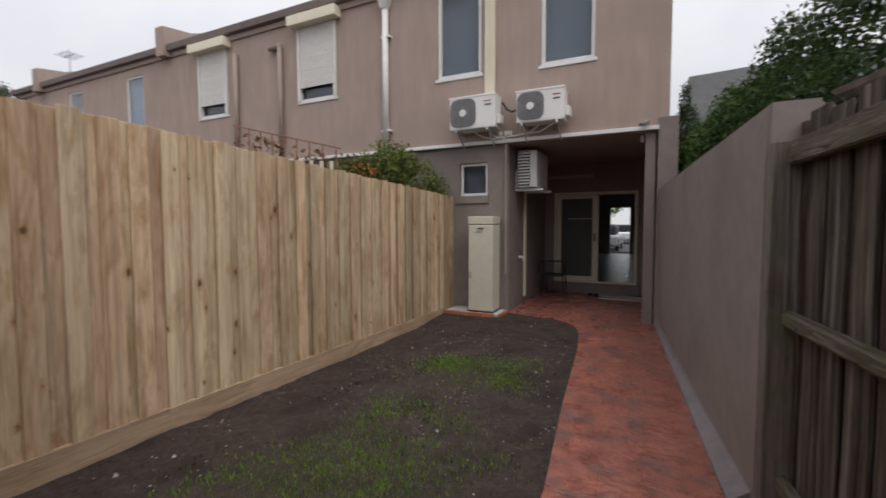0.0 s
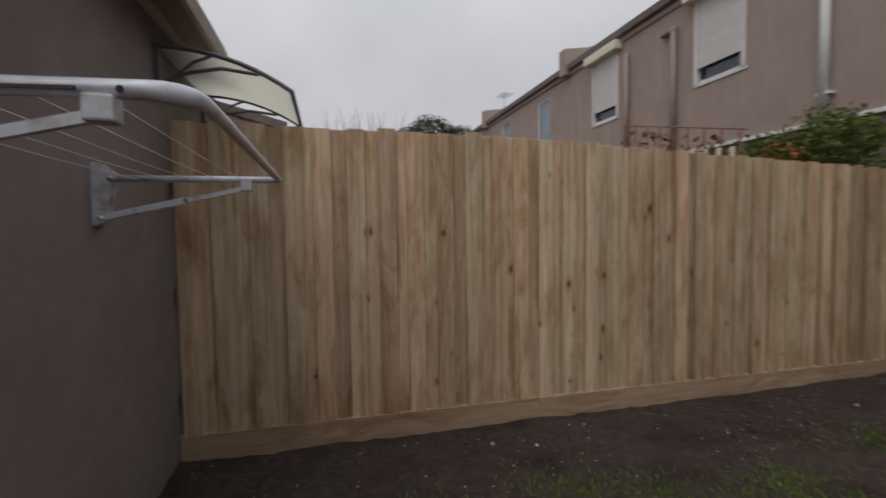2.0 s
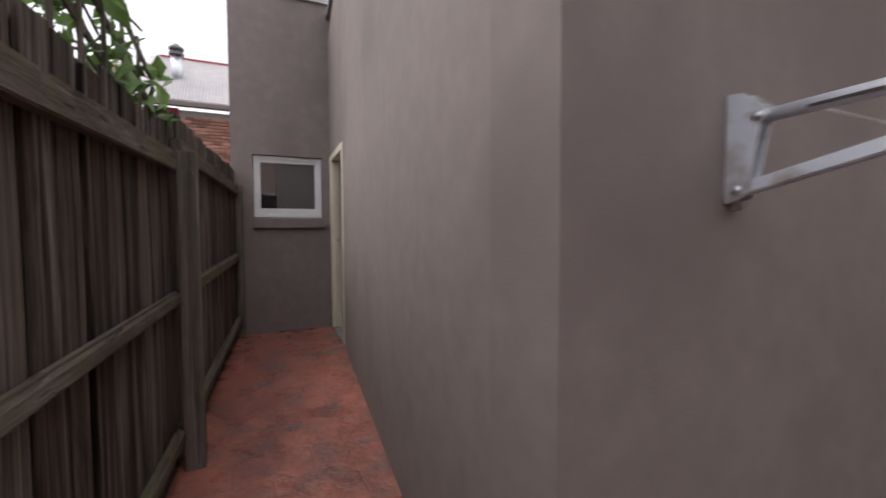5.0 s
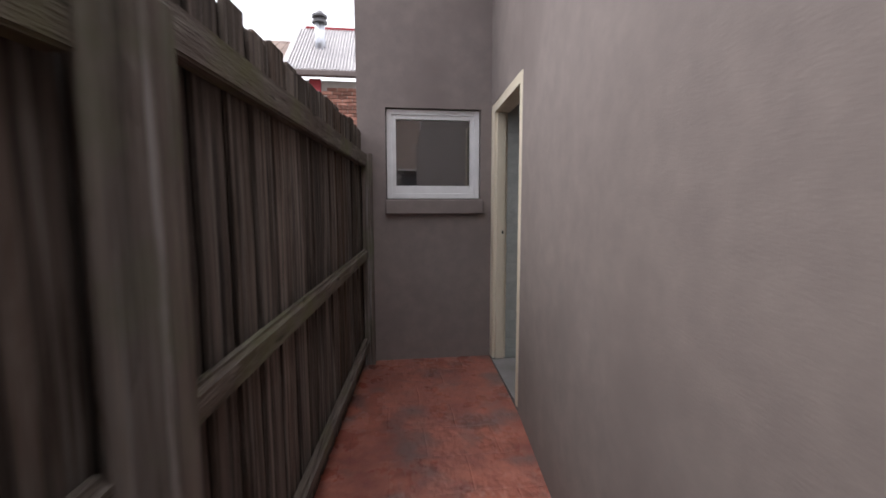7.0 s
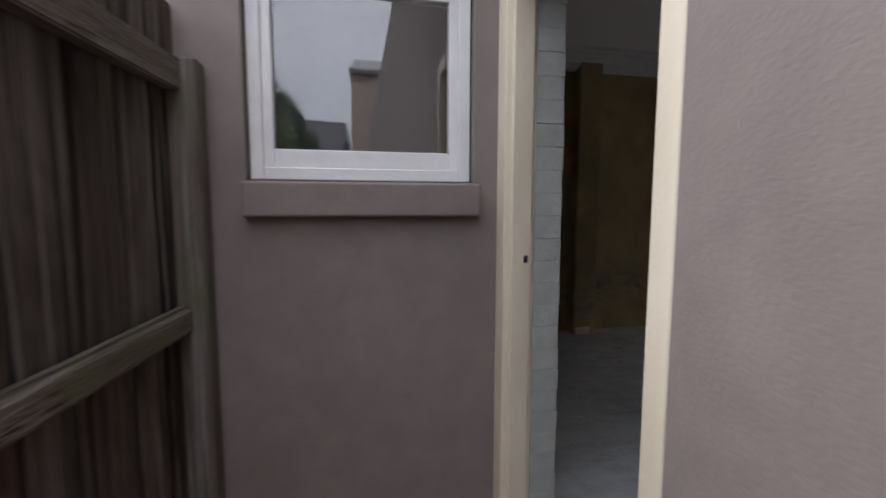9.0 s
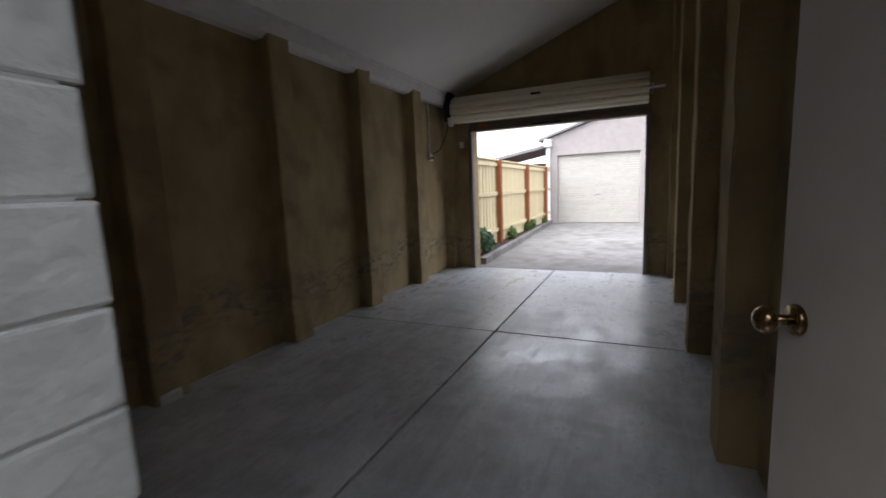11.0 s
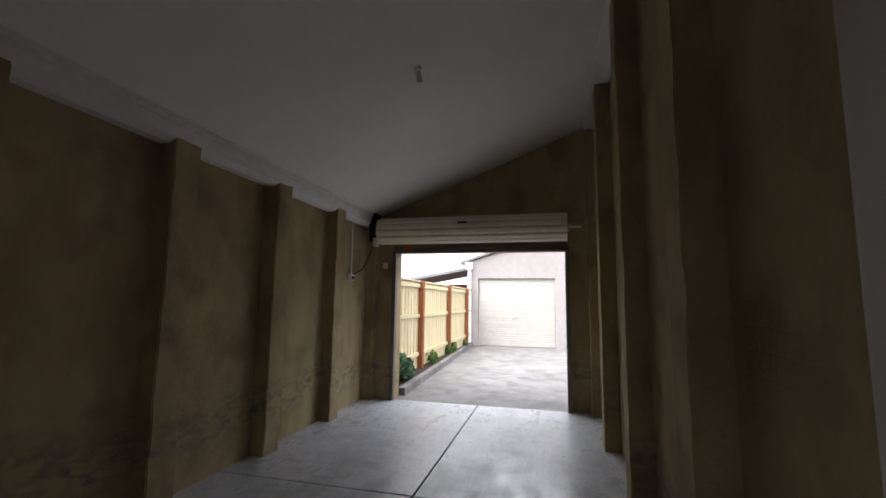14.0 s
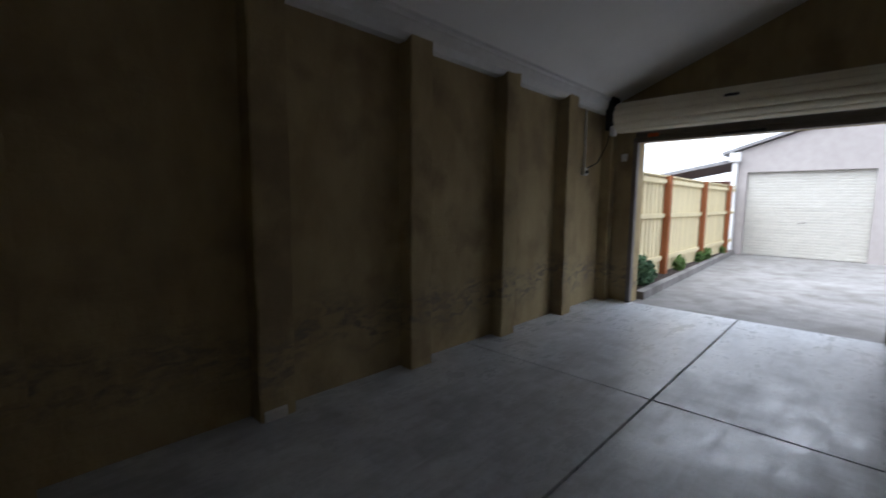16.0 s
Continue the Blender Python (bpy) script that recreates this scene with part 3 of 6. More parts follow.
def prism(bm, poly, z0, tops):
    """A plan polygon raised from z0 to a top height, or to one height at each corner."""
    tops = tops if isinstance(tops, (list, tuple)) else [tops] * len(poly)
    low = [bm.verts.new((x, y, z0)) for x, y in poly]
    high = [bm.verts.new((x, y, z)) for (x, y), z in zip(poly, tops)]
    bm.faces.new(low[::-1])
    bm.faces.new(high)
    for i in range(len(poly)):
        j = (i + 1) % len(poly)
        bm.faces.new((low[i], low[j], high[j], high[i]))
    bmesh.ops.recalc_face_normals(bm, faces=bm.faces)
    return bm


def slab_x(bm, poly, x0, x1):
    """A polygon in (y, z) extruded along x."""
    a = [bm.verts.new((x0, y, z)) for y, z in poly]
    b = [bm.verts.new((x1, y, z)) for y, z in poly]
    bm.faces.new(a)
    bm.faces.new(b[::-1])
    for i in range(len(poly)):
        j = (i + 1) % len(poly)
        bm.faces.new((a[i], a[j], b[j], b[i]))
    bmesh.ops.recalc_face_normals(bm, faces=bm.faces)
    return bm


def mesh_of(name, bm, material, smooth=False):
    me = bpy.data.meshes.new(name)
    bm.to_mesh(me)
    bm.free()
    me.materials.append(material)
    if smooth:
        for f in me.polygons:
            f.use_smooth = True
    return me


def thing(name, at, label, category, group="", kind=""):
    ob = new(name)
    ob.empty_display_size = 0.1
    ob.location = at
    ORG[ob.name] = Vector(at)
    return tagged(ob, label, category, group, kind)


def part(name, bm, material, parent, label="", smooth=False):
    """One mesh, drawn in world metres, under a thing or under a part."""
    base = ORG[parent.name]
    bm.transform(Matrix.Translation(-base))
    ob = new(name, mesh_of(name, bm, material, smooth))
    ob.parent = parent
    ORG[ob.name] = base
    return tagged(ob, label)


def piece(name, me, parent, at, turn=0.0):
    """A piece on shared mesh data under its thing."""
    ob = new(name, me)
    ob.parent = parent
    ob.location = Vector(at) - ORG[parent.name]
    ob.rotation_euler[2] = turn
    return ob


def setting(name, bm, material, label, category, smooth=False):
    ob = new(name, mesh_of(name, bm, material, smooth))
    ORG[ob.name] = Vector((0, 0, 0))
    return tagged(ob, label, category, kind="structure")


def solo(name, bm, material, label, category, group="", kind="", smooth=False):
    ob = new(name, mesh_of(name, bm, material, smooth))
    ORG[ob.name] = Vector((0, 0, 0))
    return tagged(ob, label, category, group, kind)


def holed(bm, axis, at, thick, u0, u1, z0, z1, holes):
    """A wall along x (axis 'x': its face at y=at) or along y, one closed skin, with rectangular holes (u0, u1, z0, z1) through it."""
    us = sorted({u0, u1, *(h[0] for h in holes), *(h[1] for h in holes)})
    zs = sorted({z0, z1, *(h[2] for h in holes), *(h[3] for h in holes)})
    made = {}

    def full(i, j):
        if not (0 <= i < len(us) - 1 and 0 <= j < len(zs) - 1):
            return False
        u, z = (us[i] + us[i + 1]) / 2, (zs[j] + zs[j + 1]) / 2
        return not any(h[0] < u < h[1] and h[2] < z < h[3] for h in holes)

    def v(i, j, k):
        if (i, j, k) not in made:
            d = at + thick * k
            made[i, j, k] = bm.verts.new((us[i], d, zs[j]) if axis == "x" else (d, us[i], zs[j]))
        return made[i, j, k]

    for i in range(len(us) - 1):
        for j in range(len(zs) - 1):
            if full(i, j):
                for k in (0, 1):
                    bm.faces.new((v(i, j, k), v(i + 1, j, k), v(i + 1, j + 1, k), v(i, j + 1, k)))
                for di, dj, a, b in ((-1, 0, (i, j), (i, j + 1)), (1, 0, (i + 1, j), (i + 1, j + 1)), (0, -1, (i, j), (i + 1, j)), (0, 1, (i, j + 1), (i + 1, j + 1))):
                    if not full(i + di, j + dj):
                        bm.faces.new((v(*a, 0), v(*b, 0), v(*b, 1), v(*a, 1)))
    bmesh.ops.recalc_face_normals(bm, faces=bm.faces)
    return bm


def leaves(name, blobs, count, size, material, parent=None, label="", category="", seed=1, droop=0.0, kind=""):
    """A crown of single folded leaves scattered through uneven blobs (x, y, z, rx, ry, rz)."""
    r = np.random.RandomState(seed)
    weight = np.array([b[3] * b[4] * b[5] for b in blobs]) ** 0.7
    pick = r.choice(len(blobs), count, p=weight / weight.sum())
    bl = np.array(blobs)[pick]
    d = r.normal(size=(count, 3))
    d /= np.linalg.norm(d, axis=1)[:, None]
    rad = r.uniform(0.35, 1.0, count) ** 0.5 * r.uniform(0.75, 1.18, count)
    c = bl[:, :3] + d * bl[:, 3:] * rad[:, None]
    a = r.normal(size=(count, 3)) + [0, 0, -droop]
    a /= np.linalg.norm(a, axis=1)[:, None]
    s = np.cross(a, r.normal(size=(count, 3)))
    s /= np.linalg.norm(s, axis=1)[:, None]
    ln = size * r.uniform(0.6, 1.35, count)[:, None]
    up = np.cross(s, a) * ln * 0.12
    v = np.stack([c - a * ln / 2, c + s * ln * 0.28 + up, c + a * ln / 2, c - s * ln * 0.28 + up], 1)
    if parent is not None:
        v = v - np.array(ORG[parent.name])
    me = bpy.data.meshes.new(name)
    idx = np.arange(count)[:, None] * 4
    me.from_pydata(v.reshape(-1, 3).tolist(), [], np.concatenate([idx + [0, 1, 2], idx + [0, 2, 3]]).tolist())
    me.materials.append(material)
    ob = new(name, me)
    if parent is not None:
        ob.parent = parent
        ORG[ob.name] = ORG[parent.name]
        return tagged(ob, label)
    ORG[ob.name] = Vector((0, 0, 0))
    return tagged(ob, label, category, kind=kind)


# ---- plan ----
def wall_x(y):
    """Outer face of the gable wall along the side passage."""
    return -0.222 + 0.112 * (max(y, -4.665) + 0.7) + 0.052 * min(y + 4.665, 0.0)


FENCE_LINE = [(0.76, 2.4), (0.89, 1.2), (0.89, 0.0), (0.79, -1.4), (0.375, -5.69)]


def fence_x(y):
    for (xa, ya), (xb, yb) in zip(FENCE_LINE, FENCE_LINE[1:]):
        if y >= yb or yb < -5:
            return xa + (xb - xa) * (y - ya) / (yb - ya)


def side_x(y):
    """Inner face of the rendered garden wall."""
    return 0.317 + 0.094 * (5.92 - y)


def rise(y):
    """Height of the path, which climbs to the garage door."""
    return 0.004 + max(0.0, min(1.0, (-0.3 - y) / 5.4)) * 0.076


def lid(y):
    """Underside of the garage ceiling."""
    return 2.86 + 0.395 * (y + 8.22)


def dip(x, y):
    """The soil falls away along the pine fence's plinth."""
    along = (0.012 + 0.0125 * max(0.0, min(4.5, y + 0.7))) * max(0.0, min(1.0, 6.2 - y))
    return along * math.exp(-(((x + 2.77) / 0.6) ** 2))


# ---- ground ----
xs = [-600, -120, -40, -18, -8, -4] + [-2.84 + 0.065 * i for i in range(42)] + [0.4, 1.2, 4, 12, 40, 120, 600]
ys = [-600, -120, -40, -18, -9, -4, -1.5] + [-0.76 + 0.065 * i for i in range(112)] + [7.2, 9, 14, 22, 40, 120, 600]
rng = random.Random(4)
gv, gf = [], []
for iy, y in enumerate(ys):
    for ix, x in enumerate(xs):
        inside = -2.85 < x < -0.1 and -0.8 < y < 6.55
        z = -0.03 + (0.016 * noise.noise((x * 2.1, y * 2.1, 0)) + 0.012 * noise.noise((x * 9, y * 9, 3)) + rng.uniform(-0.004, 0.004) if inside else -0.03)
        gv.append((x, y, z + (0.012 - dip(x, y) if inside else 0)))
for iy in range(len(ys) - 1):
    for ix in range(len(xs) - 1):
        a = iy * len(xs) + ix
        gf.append((a, a + 1, a + 1 + len(xs), a + len(xs)))
gme = bpy.data.meshes.new("ground")
gme.from_pydata(gv, [], gf)
gme.materials.append(SOIL)
for f in gme.polygons:
    f.use_smooth = True
tagged(new("ground", gme), "bare dark topsoil of a small back garden", "ground", kind="structure")

# Stamped path from the porch to the garage door.
left = [(-1.83, 9.0), (-1.83, 6.41), (-1.45, 6.36), (-1.1, 6.24), (-0.82, 6.02), (-0.67, 5.75), (-0.6, 5.45), (-0.505, 4.72), (-0.378, 3.16), (-0.264, 2.06), (-0.235, 1.0), (-0.25, -0.3)]
pb = bmesh.new()
rows_l = [(x, y) for x, y in left]
fine_rows = []
for (xa, ya), (xb, yb) in zip(rows_l, rows_l[1:]):
    n = max(1, int(abs(yb - ya) / 0.25))
    fine_rows += [(xa + (xb - xa) * i / n, ya + (yb - ya) * i / n) for i in range(n)]
fine_rows.append(rows_l[-1])
fine_rows += [(max(-0.25, wall_x(y)) if y > -0.7 else wall_x(y) + 0.002, y) for y in [-0.3 - 0.27 * i for i in range(1, 21)] if y > -5.68] + [(wall_x(-5.688), -5.688)]
last = None
for x, y in fine_rows:
    xr = 0.24 if y > 6.5 else (side_x(y) if y > 2.4 else fence_x(y) + 0.03)
    ring = [pb.verts.new((x, y, -0.05))] + [pb.verts.new((x + (xr - x) * k / 6, y, rise(y))) for k in range(7)]
    if last:
        for k in range(7):
            pb.faces.new((last[k], last[k + 1], ring[k + 1], ring[k]))
    last = ring
bmesh.ops.recalc_face_normals(pb, faces=pb.faces)
path_ob = setting("pavement", pb, PATH_RED, "red stamped concrete garden path, worn and stained", "path")

# ---- garage and its gable walls ----
wb = bmesh.new()
box(wb, -4.0, wall_x(-0.7), -0.95, -0.70, -0.05, 2.6, 0)
setting("wall_clothesline", wb, RENDER, "taupe rendered garage wall under the eave", "wall")
wb = prism(bmesh.new(), [(wall_x(-0.95), -0.952), (wall_x(-4.665), -4.665), (-0.94, -4.665), (-0.94, -0.952)], -0.05, [2.66, 4.13, 4.13, 2.66])
prism(wb, [(wall_x(-4.665), -4.6652), (wall_x(-5.69), -5.689), (-0.94, -5.689), (-0.94, -4.6652)], 2.265, [4.13, 3.72, 3.72, 4.13])
setting("wall_passage", wb, RENDER, "taupe rendered gable wall along the passage", "wall")
wb = holed(bmesh.new(), "x", -5.69, -0.22, -0.94, 0.41, -0.05, 4.15, [(-0.632, 0.178, 1.48, 2.235)])
setting("wall_window_end", wb, RENDER, "taupe rendered end wall with a small window", "wall")
setting("wall_window_side", B(0.19, 0.408, -9.5, -5.912, -0.05, 4.15), RENDER, "taupe rendered side wall behind the fence", "wall")
wb = holed(bmesh.new(), "y", -0.945, 0.2, -8.4, -5.695, -0.05, 4.1, [])
setting("wall_garage_east", wb, GARAGE_R, "bag-washed brick garage wall beside the door", "wall")
ws = setting("wall_garage_south", slab_x(bmesh.new(), [(-8.47, -0.05), (-8.22, -0.05), (-8.22, 2.9), (-8.47, 2.85)], -7.83, -0.94), GARAGE_R, "yellowish bag-washed brick garage wall, stained low down", "wall")
wn_ = setting("wall_garage_north", slab_x(bmesh.new(), [(-4.70, -0.05), (-4.45, -0.05), (-4.45, 4.3), (-4.70, 4.28)], -7.83, -0.945), GARAGE_R, "yellowish bag-washed brick garage wall with piers", "wall")


def pier(parent, x, y0, y1, top):
    bm = B(x - 0.24, x, y0, y1, 0.05, top)
    bmesh.ops.subdivide_edges(bm, edges=[e for e in bm.edges if abs(e.verts[0].co.z - e.verts[1].co.z) > 1], cuts=24)
    for v in bm.verts:
        if abs(v.co.y - (y1 if parent is ws else y0)) < 1e-4:
            v.co += Vector((0.012 * noise.noise((x, v.co.z * 5, v.co.x * 3)), 0.01 * noise.noise((v.co.z * 4, x, v.co.x * 9)), 0))
    bmesh.ops.bevel(bm, geom=[e for e in bm.edges if abs(e.verts[0].co.z - e.verts[1].co.z) > 0.02], offset=0.008, segments=2, affect="EDGES")
    part("pier", bm, GARAGE_R, parent)


for i in range(6):
    pier(ws, -1.10 - 1.265 * i, -8.24, -8.07, lid(-8.07) - 0.1)
for x in (-1.62, -3.0, -4.46, -6.0, -7.34):
    pier(wn_, x, -4.86, -4.69, lid(-4.86) - 0.12)
part("plaster_chip", slab_x(bmesh.new(), [(-8.075, 0.092), (-8.055, 0.092), (-8.057, 0.15), (-8.07, 0.165)], -2.54, -2.39), mat("bare_plaster", (0.5, 0.49, 0.46), rough=0.95, bump=0.6), ws, "chipped pale plaster")
eb = slab_x(bmesh.new(), [(-8.22, 0), (-7.76, 0), (-7.76, 2.36), (-5.15, 2.36), (-5.15, 0), (-4.70, 0), (-4.70, lid(-4.7)), (-8.22, lid(-8.22))], -7.83, -7.58)
setting("wall_garage_west", eb, GARAGE_R, "bag-washed gable wall around the garage doorway", "wall")
setting("ceiling", slab_x(bmesh.new(), [(-8.24, lid(-8.24)), (-4.68, lid(-4.68)), (-4.68, lid(-4.68) + 0.05), (-8.24, lid(-8.24) + 0.05)], -7.6, -0.93), CEILING, "sloping painted plasterboard garage ceiling", "ceiling")
cb = slab_x(bmesh.new(), [(-8.22, 2.75), (-8.13, 2.75), (-8.07, 2.79), (-8.05, 2.87), (-8.05, 2.93), (-8.22, 2.9)], -7.57, -0.95)
slab_x(cb, [(-8.052, 2.89), (-8.025, 2.9), (-8.025, 2.94), (-8.052, 2.925)], -7.57, -0.95)
setting("trim", cb, WHITE, "white painted timber cornice along the low side", "cornice")
setting("trim_high", slab_x(bmesh.new(), [(-4.70, 4.08), (-4.78, 4.08), (-4.88, 4.14), (-4.88, 4.185), (-4.70, 4.25)], -7.57, -0.95), WHITE, "white painted cornice along the high side", "cornice")
rb = slab_x(bmesh.new(), [(-8.7, lid(-8.7) + 0.1), (-4.7, lid(-4.7) + 0.1), (-4.5, lid(-4.7) + 0.1), (-4.5, lid(-4.7) + 0.16), (-4.7, lid(-4.7) + 0.16), (-8.7, lid(-8.7) + 0.16)], -8.0, -0.70)
slab_x(rb, [(-4.498, lid(-4.7) + 0.02), (-0.47, 2.61), (-0.445, 2.625), (-4.498, lid(-4.7) + 0.08)], -3.2, -0.70)
setting("roof", rb, ROOF, "grey sheet roof over the garages", "roof")
eb = slab_x(bmesh.new(), [(-0.7, 2.553), (-0.692, 2.553), (-0.666, 2.562), (-0.66, 2.598), (-0.7, 2.61)], -3.2, -0.13)
setting("eave_trim", eb, mat("eave_paint", (0.47, 0.405, 0.35), (0.54, 0.47, 0.41), rough=0.6, bump=0.08), "taupe painted timber bead under the eave", "trim")
setting("eave_soffit", slab_x(bmesh.new(), [(-0.66, 2.596), (-0.485, 2.58), (-0.485, 2.6), (-0.66, 2.612)], -3.2, -0.13), RENDER_PALE, "painted eave lining", "soffit")
gb = slab_x(bmesh.new(), [(-0.485, 2.532), (-0.452, 2.532), (-0.432, 2.592), (-0.442, 2.592), (-0.46, 2.543), (-0.476, 2.543), (-0.476, 2.6), (-0.485, 2.6)], -3.2, -0.13)
setting("eave_gutter", gb, MATS["eave_paint"], "taupe steel eave gutter", "gutter")
setting("parapet_cap", prism(bmesh.new(), [(-0.95, -5.94), (0.44, -5.94), (0.44, -5.66), (-0.95, -5.66)], 4.14, [4.2, 4.17, 4.17, 4.2]), IRON, "thin metal parapet capping", "capping")

# Floor slabs with sawn joints.
fl = setting("floor", B(-7.58, -0.72, -8.3, -4.6, -0.05, 0.045), BLACK, "grey worn concrete garage floor with joints", "floor")
for x0, x1, y0, y1 in ((-7.58, -4.508, -8.23, -6.448), (-7.58, -4.508, -6.432, -4.69), (-4.492, -0.95, -8.23, -6.448), (-4.492, -0.95, -6.432, -4.69)):
    part("slab", B(x0, x1, y0, y1, 0.06, 0.09, 0.004), CONCRETE, fl)
part("threshold", prism(bmesh.new(), [(-0.944, -5.58), (-0.716, -5.58), (-0.672, -4.7), (-0.944, -4.7)], 0.03, 0.088), DRIVE, fl, "worn concrete door threshold")

# ---- garage doorway ----
fr = thing("door_frame", (-0.78, -5.1, 0.09), "cream painted timber door frame, worn at the latch", "door frame", kind="structure")
fb = bmesh.new()
box(fb, -0.85, -0.722, -5.688, -5.60, 0.085, 2.265, 0.004)
box(fb, -0.82, -0.745, -5.601, -5.575, 0.085, 2.2, 0.003)
part("jamb", fb, CREAM, fr)
fb = bmesh.new()
box(fb, -0.80, -0.664, -4.722, -4.664, 0.085, 2.265, 0.004)
box(fb, -0.78, -0.725, -4.746, -4.722, 0.085, 2.2, 0.003)
part("jamb", fb, CREAM, fr)
fb = prism(bmesh.new(), [(-0.85, -5.60), (-0.722, -5.60), (-0.664, -4.722), (-0.80, -4.722)], 2.195, 2.265)
part("head", fb, CREAM, fr)
part("strike_plate", B(-0.81, -0.785, -5.5755, -5.5725, 1.17, 1.23, 0), CREAM, fr, "painted-over strike plate")
part("strike_hole", B(-0.806, -0.79, -5.573, -5.5715, 1.185, 1.212, 0), BLACK, fr)

leaf_ang = math.atan2(-0.205, -0.80)
dl = thing("door_leaf", (-1.06, -4.70, 0.1), "pale painted flush door standing open into the garage", "door")
m_leaf = Matrix.Translation((-1.06, -4.70, 0.1)) @ Matrix.Rotation(leaf_ang, 4, "Z")


def leaf_part(name, bm, material, label="", smooth=False, under=None):
    bm.transform(m_leaf)
    return part(name, bm, material, under or dl, label, smooth)


door_panel = leaf_part("panel", B(0, 0.83, 0.0, 0.036, 0.01, 2.08, 0.002), mat("pale_door_paint", (0.4, 0.375, 0.335), (0.45, 0.425, 0.385), rough=0.5, bump=0.06))
for side in (1, -1):
    base_y = 0.036 if side > 0 else 0
    kb = bmesh.new()
    rod(kb, (0.768, base_y, 1.05), (0.768, base_y + side * 0.012, 1.05), 0.032, 0.03, 20)
    rod(kb, (0.768, base_y, 1.05), (0.768, base_y + side * 0.05, 1.05), 0.011, None, 14)
    bmesh.ops.create_uvsphere(kb, u_segments=20, v_segments=12, radius=0.028, matrix=Matrix.Translation((0.768, base_y + side * 0.058, 1.05)) @ Matrix.Diagonal((1, 0.75, 1, 1)))
    leaf_part("knob", kb, BRASS, "round worn brass knob", True, door_panel)
# Painted brick reveal, course by course.
bw = setting("wall_reveal", B(-0.935, -0.842, -5.688, -5.598, 0.05, 2.265), BRICKW, "pale painted brick door reveal", "wall")
brick = mesh_of("brick", B(-0.055, 0.055, -0.05, 0.05, -0.0418, 0.0418, 0.004), BRICKW)
rng = random.Random(7)
for i in range(25):
    piece("brick", brick, bw, (-0.895 + rng.uniform(-0.003, 0.003), -5.646 + rng.uniform(-0.002, 0.002), 0.13 + 0.0845 * i), rng.uniform(-0.008, 0.008))


# ---- windows ----
def window(name, x0, x1, z0, z1, y, label, face=-1, frame_w=0.05, sill=0.0, glass_m=GLASS_THIN, back=DARK, frame_m=WHITE, depth=0.05, room=0.5, lean=0.0):
    """A window in a wall along x; face -1: it looks to -y. back colours a flat sheet behind the pane, near-black by
    default for an unlit room.
    """
    ob = thing(name, ((x0 + x1) / 2, y, z0), label, "window", kind="structure")
    s = face
    f = bmesh.new()
    a, b = sorted((y, y - s * depth))
    box(f, x0, x0 + frame_w, a, b, z0, z1, 0.004)
    box(f, x1 - frame_w, x1, a, b, z0, z1, 0.004)
    box(f, x0 + frame_w, x1 - frame_w, a, b, z0, z0 + frame_w, 0.004)
    box(f, x0 + frame_w, x1 - frame_w, a, b, z1 - frame_w, z1, 0.004)
    part("window_frame", f, frame_m, ob)
    p = sorted((y - s * depth * 0.55, y - s * depth * 0.45))
    pb = B(x0 + frame_w, x1 - frame_w, p[0], p[1], z0 + frame_w, z1 - frame_w)
    bmesh.ops.rotate(pb, verts=pb.verts, cent=((x0 + x1) / 2, sum(p) / 2, 0), matrix=Matrix.Rotation(radians(lean), 3, "Z"))
    pane = part("pane", pb, glass_m, ob)
    pane.visible_shadow = False
    q = sorted((y - s * room, y - s * (room + 0.02)))
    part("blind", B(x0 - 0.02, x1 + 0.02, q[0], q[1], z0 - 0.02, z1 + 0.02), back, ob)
    if sill:
        c = sorted((y + s * 0.05, y - s * 0.04))
        part("window_sill", B(x0 - 0.03, x1 + 0.03, c[0], c[1], z0 - sill, z0, 0.006), frame_m, ob)
    return ob


# The near-black sheet behind this pane stands in for the unlit room.
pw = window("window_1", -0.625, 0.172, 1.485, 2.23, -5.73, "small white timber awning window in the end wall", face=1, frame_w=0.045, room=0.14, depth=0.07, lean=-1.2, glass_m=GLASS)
f2 = bmesh.new()
box(f2, -0.58, -0.545, -5.79, -5.742, 1.53, 2.185, 0.003)
box(f2, 0.092, 0.127, -5.79, -5.742, 1.53, 2.185, 0.003)
box(f2, -0.545, 0.092, -5.79, -5.742, 1.53, 1.595, 0.003)
box(f2, -0.545, 0.092, -5.79, -5.742, 2.15, 2.185, 0.003)
part("sash", f2, WHITE, pw)
part("window_sill", B(-0.645, 0.185, -5.735, -5.640, 1.355, 1.475, 0.008), RENDER, pw, "taupe rendered sill")

# ---- garden fence of treated pine ----
fence = thing("paling_fence", (-2.8, 2.9, 0), "new treated pine paling fence with a plinth board", "fence")
front = mesh_of("paling", B(0.002, 0.021, -0.058, 0.058, 0.09, 2.03, 0.003), PINE)
back_p = mesh_of("paling", B(-0.016, 0, -0.075, 0.075, 0.09, 2.025, 0.003), PINE)
rng = random.Random(11)
y = -0.62
while y < 6.4:
    drop = 0.19 * max(0.0, y - 1.2) / 5.2
    piece("paling", back_p, fence, (-2.797, y + 0.1, -drop + rng.uniform(-0.006, 0.004)))
    piece("paling", front, fence, (-2.795 + rng.uniform(0, 0.006), y + rng.uniform(-0.012, 0.012), -drop + rng.uniform(-0.008, 0.01)), rng.uniform(-0.05, 0.05))
    y += rng.choice((0.185, 0.2, 0.205, 0.215))
